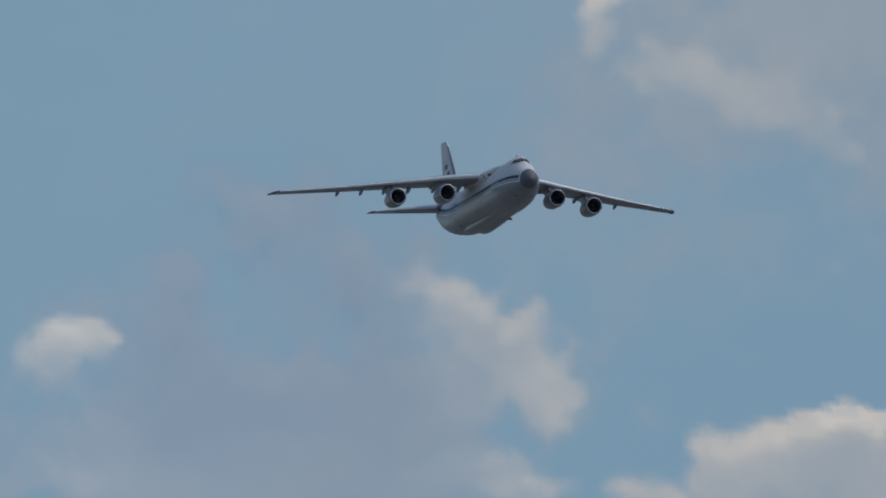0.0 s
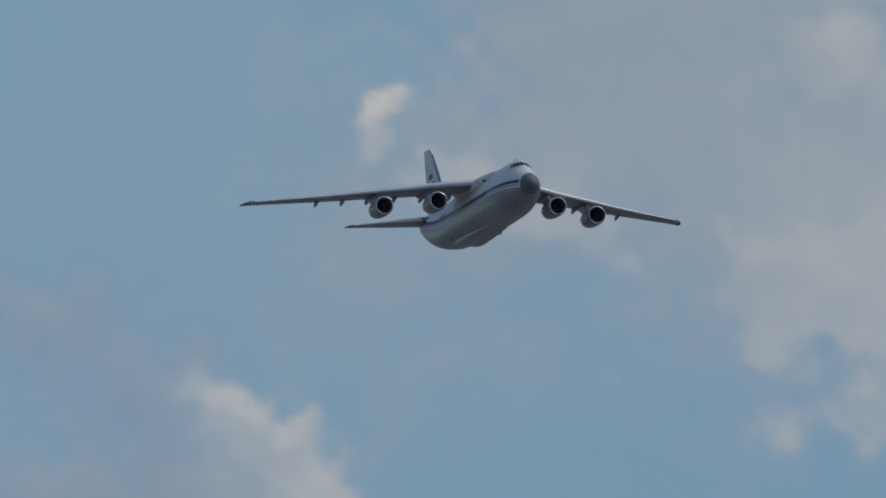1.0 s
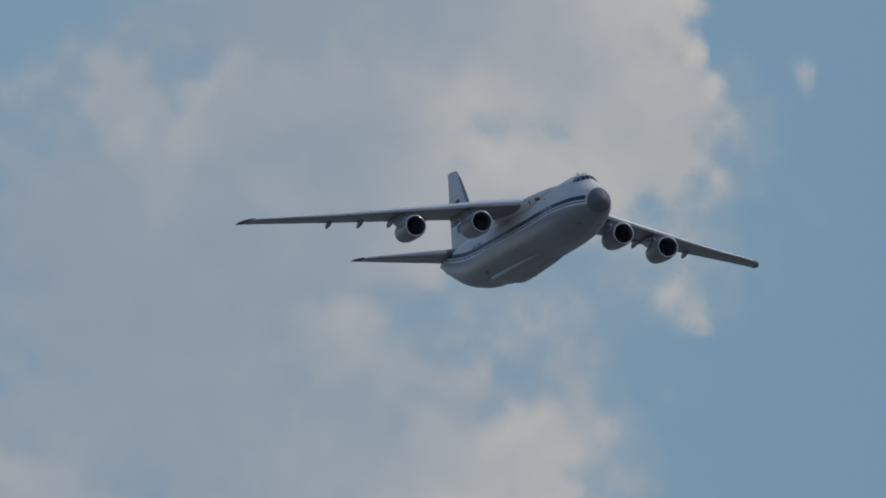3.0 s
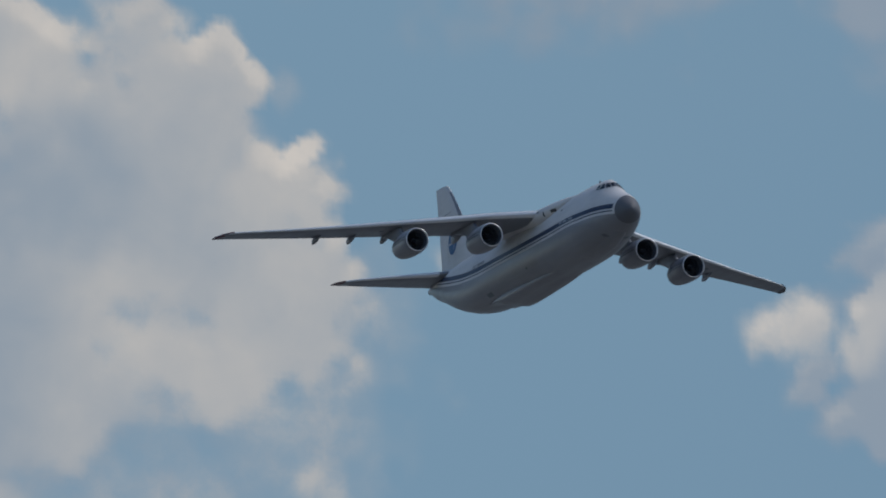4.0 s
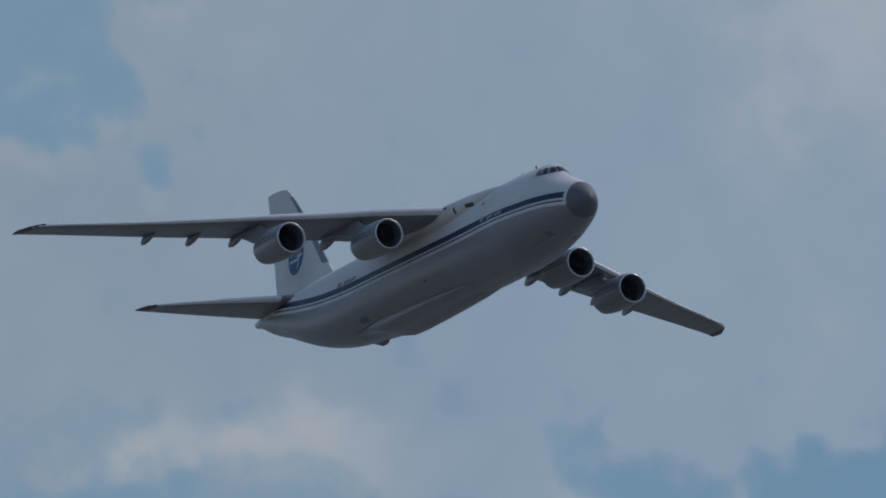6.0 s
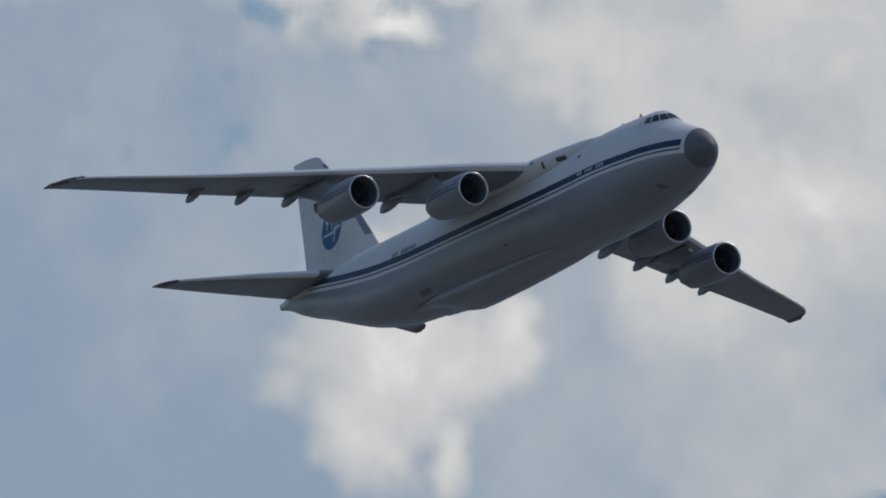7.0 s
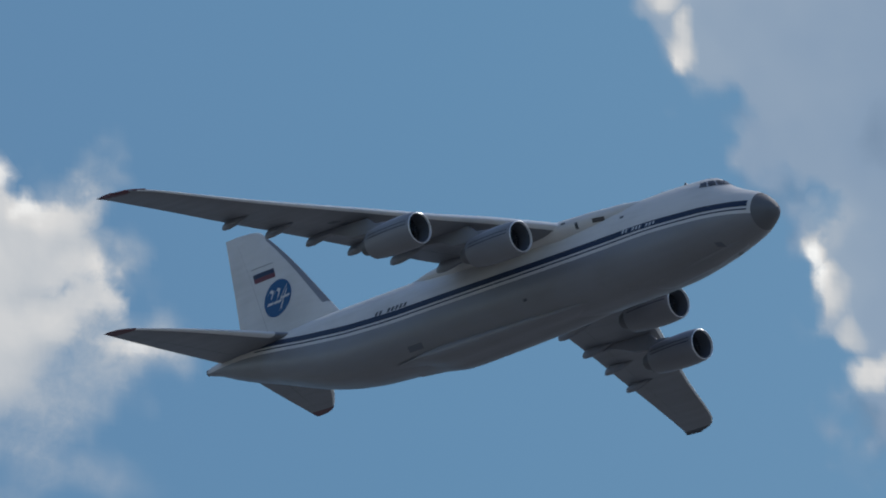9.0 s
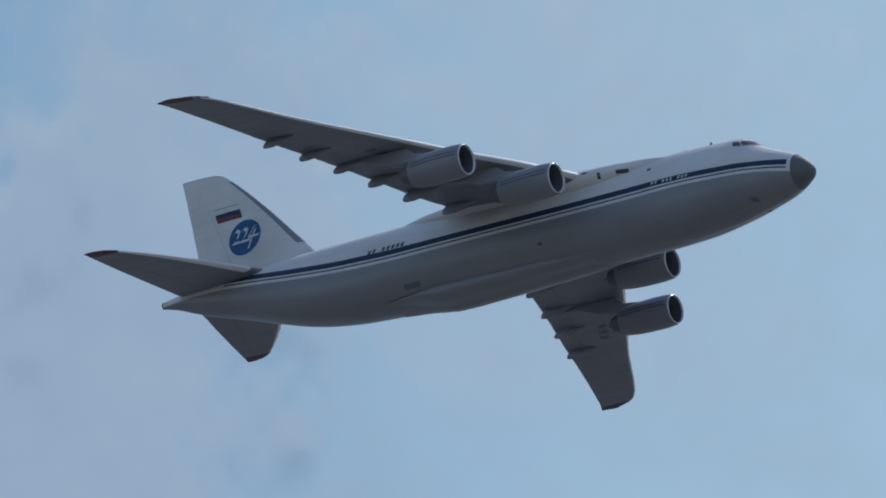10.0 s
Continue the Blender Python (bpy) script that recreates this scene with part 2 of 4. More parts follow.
field.heap([(162.99, 9.81, 1.18, 1.03, 0.70, 0.54), (163.41, 8.77, 1.36, 0.67, 0.70, 0.56), (163.02, 11.02, 1.18, 0.80, 0.50, 0.58), (164.40, 11.52, 1.18, 0.54, 0.40, 0.52)])
field.heap([(162.45, 10.14, 0.86, 0.33, -0.55, 0.00), (162.26, 9.65, 0.36, 0.27, -0.45, 0.00), (161.07, 9.28, 0.54, 0.76, -0.60, 0.00), (160.74, 8.57, 0.50, 0.54, -0.50, 0.00)])
field.heap([(161.95, 10.15, 0.20, 0.18, 0.50, 0.62), (160.86, 10.18, 0.13, 0.31, 0.55, 0.66), (160.72, 9.96, 0.14, 0.11, 0.50, 0.62), (161.19, 10.62, 0.27, 0.18, 0.50, 0.60)])
field.heap([(162.67, 7.62, 1.17, 0.54, 0.88, 0.62), (163.67, 7.91, 0.90, 0.40, 0.85, 0.60), (161.99, 7.27, 0.68, 0.27, 0.80, 0.55), (161.69, 7.74, 0.23, 0.16, 0.85, 0.74), (162.89, 7.12, 1.35, 0.36, 0.70, 0.52)])
field.heap([(163.37, 8.81, 1.90, 0.89, 0.50, 0.60), (165.14, 9.22, 1.49, 0.71, 0.40, 0.50)])
field.heap([(162.60, 8.38, 0.54, 0.31, 0.80, 0.72), (162.24, 8.83, 0.41, 0.27, 0.75, 0.70), (163.82, 8.44, 0.50, 0.22, 0.70, 0.66)])
# tall white heap
field.heap([(164.07, 13.23, 0.73, 0.89, 0.95, 0.58), (163.20, 13.31, 0.51, 0.58, 0.95, 0.75), (161.78, 13.45, 0.41, 0.49, 0.97, 0.76), (162.27, 12.99, 0.73, 0.67, 0.97, 0.60), (161.05, 12.80, 0.19, 0.21, 0.97, 0.76), (161.37, 12.30, 0.59, 0.58, 0.97, 0.70), (161.08, 11.64, 0.55, 0.45, 0.80, 0.71), (161.74, 11.13, 0.59, 0.40, 0.80, 0.71), (162.69, 12.16, 1.14, 0.98, 0.95, 0.48), (163.68, 11.68, 1.00, 1.12, 0.90, 0.36), (162.72, 10.64, 0.32, 0.27, 0.80, 0.67), (163.42, 9.99, 0.32, 0.27, 0.70, 0.67), (163.95, 10.55, 0.68, 0.67, 0.80, 0.32), (161.99, 10.36, 0.23, 0.40, 0.40, 0.56), (161.78, 11.53, 0.21, 0.13, -0.80, 0.00)])
field.heap([(160.92, 10.48, 0.16, 0.40, 0.35, 0.56), (162.20, 9.95, 0.18, 0.18, 0.50, 0.66), (163.65, 9.89, 0.45, 0.27, 0.60, 0.56), (161.18, 13.34, 0.14, 0.22, 0.40, 0.50), (162.84, 13.54, 0.16, 0.27, -0.70, 0.00)])
field.heap([(162.55, 12.53, 1.37, 1.34, 0.93, 0.58), (162.99, 11.21, 0.86, 0.76, 0.92, 0.54), (161.46, 11.54, 0.73, 0.49, 0.85, 0.58)])
field.heap([(161.87, 10.45, 0.73, 0.27, -0.50, 0.00), (161.20, 10.65, 0.27, 0.27, -0.40, 0.00)])
# low grey bank at the start with lit tops
field.heap([(169.97, 6.51, 1.30, 0.67, 0.90, 0.17), (168.94, 6.80, 1.08, 0.76, 0.80, 0.18), (170.77, 6.14, 1.17, 0.58, 0.85, 0.18), (169.11, 6.17, 1.48, 0.49, 0.88, 0.18), (167.94, 6.27, 0.99, 0.49, 0.80, 0.30), (169.39, 7.24, 0.81, 0.40, 0.40, 0.16), (170.76, 5.56, 1.48, 0.40, 0.75, 0.36), (168.96, 5.50, 1.48, 0.36, 0.75, 0.34)])
field.heap([(171.32, 6.59, 0.28, 0.11, 0.90, 0.76), (171.43, 6.47, 0.27, 0.14, 0.85, 0.68), (171.65, 6.33, 0.25, 0.18, 0.75, 0.60), (171.53, 6.17, 0.25, 0.13, 0.50, 0.50), (171.05, 6.58, 0.10, 0.05, 0.60, 0.70)])
field.heap([(168.33, 7.07, 0.22, 0.15, 0.75, 0.64), (168.13, 6.81, 0.34, 0.25, 0.78, 0.60), (167.86, 6.63, 0.43, 0.31, 0.82, 0.62), (167.58, 6.41, 0.40, 0.31, 0.85, 0.64), (167.36, 6.24, 0.27, 0.27, 0.85, 0.64), (167.94, 6.18, 0.54, 0.27, 0.70, 0.50), (167.59, 6.77, 0.27, 0.22, 0.60, 0.56), (171.21, 5.47, 0.72, 0.18, 0.65, 0.50), (169.51, 5.72, 0.49, 0.18, 0.50, 0.44), (168.02, 5.65, 0.54, 0.18, 0.60, 0.50), (167.62, 5.45, 0.40, 0.13, 0.70, 0.54)])
field.heap([(165.18, 5.98, 0.25, 0.12, 0.92, 0.76), (165.47, 5.83, 0.31, 0.17, 0.92, 0.68), (164.95, 5.90, 0.22, 0.18, 0.92, 0.72), (165.78, 5.80, 0.25, 0.16, 0.90, 0.66), (166.21, 5.76, 0.27, 0.19, 0.88, 0.60), (166.09, 5.53, 0.40, 0.20, 0.92, 0.58), (165.38, 5.54, 0.72, 0.31, 0.95, 0.50), (164.88, 5.54, 0.36, 0.27, 0.95, 0.48), (165.60, 5.18, 1.17, 0.36, 0.95, 0.46)])
field.heap([(169.97, 6.42, 1.89, 0.85, 0.70, 0.17), (168.75, 6.44, 1.71, 0.89, 0.60, 0.18), (170.31, 5.48, 2.33, 0.49, 0.60, 0.36), (165.85, 8.93, 1.72, 0.85, 0.55, 0.30), (165.26, 7.99, 1.17, 0.76, 0.35, 0.32)])
field.heap([(167.74, 6.45, 0.63, 0.49, 0.85, 0.56), (167.99, 6.76, 0.40, 0.36, 0.70, 0.54)])
field.heap([(168.20, 6.95, 0.49, 0.36, 0.80, 0.60), (167.65, 6.56, 0.54, 0.40, 0.82, 0.62), (168.57, 7.12, 0.22, 0.16, 0.60, 0.60), (167.91, 6.11, 0.67, 0.27, 0.60, 0.50)])
# cumulus beside the aircraft at four and a half seconds
field.heap([(154.70, 13.15, 0.25, 0.18, 0.97, 0.82), (154.38, 13.24, 0.21, 0.16, 0.97, 0.77), (155.14, 12.58, 0.25, 0.18, 0.97, 0.82), (155.69, 12.25, 0.16, 0.12, 0.95, 0.76), (155.46, 12.31, 0.27, 0.18, 0.95, 0.71), (155.77, 11.90, 0.25, 0.22, 0.95, 0.71), (156.27, 11.71, 0.21, 0.17, 0.95, 0.76), (156.40, 11.48, 0.25, 0.16, 0.90, 0.71), (154.73, 12.32, 0.69, 0.67, 0.97, 0.38), (155.17, 11.64, 1.14, 0.67, 0.97, 0.34), (154.32, 12.59, 0.32, 0.49, 0.97, 0.40), (156.07, 11.22, 0.55, 0.31, 0.95, 0.40), (154.49, 11.79, 1.00, 0.98, 0.97, 0.36), (155.62, 11.10, 1.18, 0.49, 0.97, 0.38)])
field.heap([(157.07, 11.51, 0.30, 0.20, 0.90, 0.75), (156.96, 11.76, 0.10, 0.11, 0.60, 0.70), (156.80, 11.60, 0.16, 0.13, 0.80, 0.71), (159.88, 12.01, 0.11, 0.16, 0.50, 0.66), (160.38, 11.90, 0.23, 0.31, 0.22, 0.45)])
field.heap([(154.36, 12.56, 0.50, 0.45, 0.97, 0.82), (154.71, 12.24, 0.69, 0.31, 0.97, 0.74), (153.98, 12.88, 0.19, 0.40, 0.97, 0.97), (155.05, 12.90, 0.25, 0.20, 0.97, 0.88), (155.50, 12.35, 0.27, 0.16, 0.95, 0.88), (154.54, 12.47, 0.73, 0.54, 0.97, 0.70), (153.96, 12.21, 0.23, 0.40, 0.95, 0.90), (155.99, 12.06, 0.21, 0.10, 0.90, 0.84), (154.28, 13.23, 0.37, 0.20, 0.97, 0.84)])
# flat grey sheet over it
field.heap([(158.04, 15.17, 1.34, 0.72, 0.93, 0.26), (156.19, 15.23, 2.04, 0.89, 0.97, 0.30), (153.88, 15.52, 2.04, 0.89, 0.97, 0.28), (158.52, 14.43, 0.25, 0.20, 0.50, 0.55), (154.78, 14.60, 1.94, 0.40, 0.80, 0.30), (153.29, 14.06, 1.47, 0.31, 0.75, 0.55), (154.07, 13.86, 0.69, 0.20, 0.45, 0.50), (151.79, 14.89, 1.85, 1.12, 0.60, 0.16), (151.09, 14.01, 0.92, 0.40, 0.50, 0.40)])
field.heap([(157.35, 15.24, 3.47, 1.07, 0.80, 0.27), (154.10, 14.93, 2.86, 0.94, 0.75, 0.30), (158.26, 14.80, 1.20, 0.58, 0.60, 0.30), (155.24, 14.46, 1.84, 0.49, 0.50, 0.34)])
field.heap([(153.84, 13.96, 0.97, 0.27, 0.80, 0.62), (152.70, 14.16, 0.87, 0.36, 0.82, 0.62), (154.53, 13.76, 0.55, 0.20, 0.60, 0.56), (153.15, 13.75, 1.01, 0.18, 0.60, 0.50), (158.61, 14.43, 0.28, 0.18, 0.70, 0.56), (158.33, 14.30, 0.28, 0.13, 0.60, 0.50)])
field.heap([(158.06, 15.57, 2.32, 0.54, 0.60, 0.16), (155.74, 15.65, 1.85, 0.45, 0.50, 0.18)])
field.heap([(154.95, 14.06, 1.66, 0.49, 0.60, 0.34), (153.00, 13.48, 1.47, 0.36, 0.45, 0.45), (157.87, 14.37, 0.92, 0.36, 0.40, 0.34)])
field.heap([(154.27, 17.58, 0.70, 0.40, 0.85, 0.36), (148.04, 14.39, 0.92, 0.31, 0.85, 0.34)])
# haze and a bright torn cloud
field.heap([(149.58, 14.73, 2.40, 0.72, 0.97, 0.36), (152.90, 14.63, 1.48, 0.80, 0.97, 0.36), (153.50, 18.44, 1.04, 0.89, 0.97, 0.36), (153.47, 18.09, 0.94, 0.98, 0.95, 0.36), (146.36, 14.87, 1.39, 0.72, 0.95, 0.36), (150.37, 16.80, 3.97, 2.91, 0.98, 0.35), (148.22, 15.54, 3.02, 1.34, 0.96, 0.36), (149.26, 18.41, 3.30, 0.89, 0.90, 0.48), (146.79, 17.54, 0.56, 0.54, 0.80, 0.81), (146.39, 16.48, 1.40, 1.79, 0.80, 0.51), (147.54, 17.52, 0.40, 0.45, 0.85, 0.95), (147.20, 17.22, 0.47, 0.49, 0.90, 1.00)])
field.heap([(146.86, 16.78, 0.37, 0.49, 0.90, 1.00), (146.62, 16.16, 0.17, 0.31, 0.80, 0.97), (147.18, 16.55, 0.37, 0.40, 0.50, 0.61), (146.41, 17.19, 0.28, 0.20, 0.80, 0.91), (146.18, 17.33, 0.23, 0.20, 0.80, 0.95), (147.70, 16.76, 0.28, 0.45, 0.40, 0.56), (146.43, 18.04, 1.41, 0.89, 0.45, 0.46)])
field.heap([(146.81, 16.89, 4.44, 2.23, 0.97, 0.48), (146.21, 17.09, 0.23, 0.21, 0.70, 0.85), (145.23, 19.08, 0.43, 0.31, 0.85, 0.91), (144.61, 18.87, 0.43, 0.49, 0.90, 0.93), (144.84, 18.46, 0.57, 0.36, 0.85, 0.87), (143.85, 18.17, 0.56, 0.54, 0.90, 0.93), (144.40, 17.80, 0.70, 0.40, 0.75, 0.79), (146.33, 16.64, 0.14, 0.31, 0.35, 0.56)])
field.heap([(150.66, 19.44, 0.76, 0.72, 0.95, 0.45), (143.10, 16.98, 0.70, 0.98, 0.95, 0.62), (143.93, 19.19, 1.33, 0.89, 0.95, 0.95), (143.87, 16.74, 1.21, 0.89, 0.95, 0.72), (149.38, 19.41, 1.42, 0.67, 0.95, 0.45), (145.39, 19.25, 0.52, 0.40, 0.90, 0.95), (145.19, 18.85, 0.33, 0.31, 0.85, 0.90), (147.05, 16.92, 0.51, 0.31, 0.90, 1.05), (147.36, 16.37, 0.51, 0.49, 0.90, 1.05), (146.40, 16.90, 0.33, 0.27, 0.80, 1.00), (143.67, 18.17, 0.71, 0.36, 0.85, 0.98), (143.24, 17.73, 0.38, 0.40, 0.85, 0.95)])
# wide bright field
field.heap([(144.79, 17.25, 3.98, 1.56, 0.90, 0.56), (145.79, 19.00, 4.25, 2.23, 0.85, 0.54), (147.78, 19.85, 0.48, 0.40, 0.90, 0.91), (147.33, 19.54, 0.28, 0.14, 0.90, 0.97), (146.88, 20.03, 0.29, 0.13, 0.60, 0.83), (146.34, 19.60, 0.26, 0.31, 0.70, 0.87), (145.71, 19.36, 0.43, 0.34, 0.85, 0.93), (145.00, 19.34, 0.33, 0.25, 0.85, 0.87), (145.36, 20.00, 0.38, 0.54, 0.60, 0.62)])
field.heap([(144.17, 19.86, 0.43, 0.67, 0.85, 0.97), (142.98, 19.75, 1.19, 0.89, 0.95, 0.66), (142.02, 19.10, 0.95, 1.12, 0.95, 0.83), (144.33, 17.53, 0.84, 0.45, 0.80, 0.83), (143.15, 17.29, 1.17, 0.72, 0.90, 0.64), (141.99, 17.54, 0.94, 0.89, 0.90, 0.81), (147.59, 17.18, 0.47, 0.36, 0.80, 0.91)])
field.heap([(147.71, 16.68, 0.40, 0.45, 0.85, 0.97), (146.55, 16.91, 0.42, 0.22, 0.70, 0.87), (147.00, 16.63, 0.56, 0.36, 0.60, 0.79), (145.77, 18.33, 2.35, 1.34, 0.45, 0.36), (142.21, 16.87, 0.70, 0.45, 0.80, 0.85)])
field.heap([(143.16, 18.97, 4.25, 2.23, 0.60, 0.61), (144.75, 20.39, 0.72, 0.89, 0.85, 0.68), (143.76, 20.65, 0.72, 0.58, 0.90, 0.97), (144.58, 20.89, 0.48, 0.36, 0.80, 0.91), (142.97, 20.10, 1.19, 0.67, 0.95, 0.79), (141.54, 20.19, 1.10, 0.40, 0.97, 1.00), (140.51, 20.66, 0.67, 0.34, 0.97, 1.00), (140.12, 20.17, 0.95, 0.89, 0.97, 0.83), (139.75, 21.03, 0.43, 0.31, 0.95, 0.97), (144.26, 18.13, 0.85, 0.54, 0.85, 0.97), (143.12, 17.90, 1.17, 0.58, 0.90, 0.81), (144.89, 17.56, 0.56, 0.36, 0.80, 0.91), (141.72, 18.13, 1.41, 0.67, 0.85, 0.58)])
field.heap([(140.30, 17.94, 1.41, 0.89, 0.93, 0.64), (146.10, 20.64, 1.43, 0.98, 0.85, 0.79), (146.20, 18.39, 1.18, 1.12, 0.85, 0.60), (143.64, 18.96, 2.84, 1.34, 0.80, 0.66), (145.55, 19.32, 0.95, 0.54, 0.70, 0.62), (146.47, 20.48, 0.57, 0.54, 0.50, 0.79), (146.81, 19.84, 0.24, 0.12, 0.70, 0.93), (141.81, 21.03, 0.91, 0.31, -0.95, 0.00), (142.29, 21.10, 0.38, 0.22, -0.90, 0.00), (141.10, 21.18, 0.58, 0.22, -0.90, 0.00)])
field.heap([(143.94, 21.26, 0.77, 0.89, 0.95, 0.76), (144.63, 21.53, 0.48, 0.45, 0.90, 0.72), (142.85, 20.64, 0.53, 0.40, 0.90, 0.76), (143.14, 19.96, 1.43, 0.67, 0.95, 0.67), (142.45, 21.33, 0.43, 0.22, 0.75, 0.70), (141.81, 21.90, 0.43, 0.16, 0.50, 0.60), (140.21, 21.55, 0.36, 0.25, 0.97, 0.86), (139.62, 21.44, 0.72, 0.40, 0.97, 0.81), (138.90, 21.28, 0.62, 0.36, 0.97, 0.81), (138.17, 20.96, 0.72, 0.27, 0.97, 0.81), (137.60, 20.88, 0.48, 0.22, 0.95, 0.79), (138.63, 20.26, 1.43, 0.67, 0.97, 0.70), (140.56, 20.74, 0.53, 0.18, 0.90, 0.76), (141.44, 21.15, 0.77, 0.40, -0.80, 0.00)])
field.heap([(142.39, 19.10, 2.37, 0.89, 0.95, 0.72), (139.07, 18.99, 2.36, 0.89, 0.95, 0.56), (141.81, 20.91, 0.43, 0.27, -0.70, 0.00), (142.72, 21.77, 0.34, 0.22, -0.70, 0.00)])
# bank below and shreds above
field.heap([(136.67, 19.50, 1.52, 0.89, 0.97, 0.45), (138.10, 19.77, 1.42, 0.54, 0.97, 0.60), (143.32, 21.77, 0.26, 0.54, 0.90, 0.77), (142.47, 21.20, 0.48, 0.16, 0.80, 0.70), (141.88, 21.81, 0.43, 0.25, 0.75, 0.68), (142.14, 22.15, 0.14, 0.16, 0.50, 0.66), (140.89, 22.17, 0.48, 0.25, 0.40, 0.55), (143.08, 20.40, 0.72, 0.40, 0.95, 0.79), (141.92, 20.15, 0.95, 0.40, 0.95, 0.76), (141.22, 20.37, 0.52, 0.22, 0.80, 0.70), (140.04, 20.69, 0.96, 0.40, 0.90, 0.70), (136.70, 20.80, 0.72, 0.25, 0.95, 0.79), (136.08, 20.81, 0.72, 0.27, 0.95, 0.79), (139.99, 19.66, 4.27, 0.67, 0.95, 0.74), (139.02, 19.03, 4.26, 0.49, 0.90, 0.56)])
field.heap([(137.41, 20.51, 1.24, 0.45, 0.95, 0.60), (136.36, 20.40, 1.05, 0.45, 0.95, 0.62), (140.57, 21.69, 2.41, 0.67, 0.25, 0.55), (140.96, 19.89, 1.66, 0.54, 0.90, 0.60)])
# heart-shaped cumulus
field.heap([(136.27, 23.38, 0.49, 0.58, 0.95, 0.78), (136.20, 23.88, 0.34, 0.22, 0.90, 0.88), (135.63, 24.08, 0.29, 0.22, 0.95, 0.80), (134.93, 23.97, 0.73, 0.42, 0.97, 0.86), (134.34, 23.77, 0.59, 0.38, 0.97, 0.88), (133.87, 23.56, 0.29, 0.22, 0.90, 0.88), (135.05, 23.30, 0.78, 0.31, 0.95, 0.84), (134.17, 23.13, 0.68, 0.19, 0.90, 0.88), (133.44, 23.03, 0.41, 0.11, 0.80, 0.82), (136.05, 22.76, 0.58, 0.36, 0.90, 0.84), (136.11, 22.14, 0.34, 0.27, 0.40, 0.74), (136.63, 22.74, 0.24, 0.22, 0.35, 0.70), (134.64, 22.86, 0.58, 0.20, 0.80, 0.78), (135.43, 23.10, 0.12, 0.11, -0.20, 0.00), (133.89, 23.40, 0.29, 0.08, -0.70, 0.00)])
field.heap([(136.80, 24.03, 0.54, 0.40, -0.90, 0.00), (135.67, 21.01, 0.53, 0.20, -0.90, 0.00), (135.80, 23.63, 0.44, 0.54, 0.97, 0.88), (135.77, 23.13, 0.39, 0.31, 0.95, 0.80), (135.14, 22.98, 0.58, 0.22, 0.92, 0.82), (133.83, 23.29, 0.39, 0.17, 0.92, 0.86), (138.87, 20.81, 0.57, 0.34, 0.97, 0.80), (138.38, 20.61, 0.72, 0.34, 0.97, 0.76), (137.51, 20.57, 0.57, 0.25, 0.97, 0.82), (136.95, 20.67, 0.33, 0.20, 0.95, 0.88), (136.04, 20.71, 0.31, 0.16, 0.95, 0.88), (135.45, 20.44, 0.48, 0.20, 0.95, 0.88), (134.79, 20.44, 0.29, 0.13, 0.90, 0.88), (137.63, 20.18, 1.90, 0.36, 0.97, 0.60)])
field.heap([(134.08, 23.51, 0.68, 0.76, 0.90, 0.50), (134.28, 22.97, 0.83, 0.67, 0.90, 0.50), (133.31, 22.94, 0.58, 0.40, 0.60, 0.45)])
field.heap([(133.97, 22.63, 0.73, 0.40, 0.55, 0.55), (134.33, 22.25, 0.63, 0.54, 0.50, 0.50), (133.86, 23.08, 0.44, 0.27, 0.50, 0.60), (134.06, 21.91, 0.77, 0.27, 0.35, 0.45)])
field.heap([(138.92, 21.63, 0.62, 0.36, -0.85, 0.00), (138.13, 21.25, 0.38, 0.16, -0.60, 0.00)])
# backlit cloud with a white rim
field.heap([(127.31, 26.64, 1.00, 0.85, 0.98, 0.16), (127.64, 27.21, 2.01, 0.54, 0.98, 0.20), (123.12, 26.61, 2.00, 1.56, 0.80, 0.13), (125.41, 25.23, 2.77, 2.77, 0.98, 0.13), (127.03, 25.08, 1.63, 1.88, 0.98, 0.12), (125.61, 26.56, 2.10, 1.16, 0.98, 0.10), (124.54, 23.91, 1.96, 1.43, 0.97, 0.12), (128.29, 26.24, 0.75, 0.72, 0.98, 0.30), (128.00, 25.49, 0.74, 0.54, 0.98, 0.26), (126.97, 23.70, 0.59, 0.58, 0.97, 0.26), (128.01, 26.65, 0.75, 0.40, 0.98, 0.30), (127.51, 24.62, 0.49, 0.54, 0.97, 0.20)])
field.heap([(129.03, 26.65, 0.15, 0.13, 0.97, 1.15), (129.15, 26.44, 0.09, 0.13, 0.97, 1.12), (129.13, 26.24, 0.08, 0.16, 0.97, 1.12), (129.05, 26.07, 0.10, 0.12, 0.95, 1.08), (128.91, 25.92, 0.10, 0.11, 0.95, 1.00), (128.75, 25.75, 0.08, 0.12, 0.95, 1.00), (128.79, 25.54, 0.09, 0.13, 0.95, 1.10), (128.67, 26.82, 0.23, 0.09, 0.97, 1.12), (128.71, 26.69, 0.20, 0.13, 0.95, 0.95), (127.65, 23.99, 0.09, 0.13, 0.95, 1.00), (127.56, 23.81, 0.13, 0.15, 0.90, 1.00), (127.43, 23.66, 0.13, 0.15, 0.90, 0.90), (127.22, 23.38, 0.13, 0.15, 0.80, 0.70), (127.09, 23.10, 0.19, 0.10, 0.90, 0.90), (126.85, 23.17, 0.15, 0.10, 0.80, 0.85)])
field.heap([(128.78, 26.22, 0.35, 0.58, 0.98, 0.45), (128.59, 25.55, 0.30, 0.27, 0.98, 0.40), (128.61, 26.63, 0.40, 0.27, 0.98, 0.60), (127.31, 23.60, 0.29, 0.36, 0.97, 0.40)])
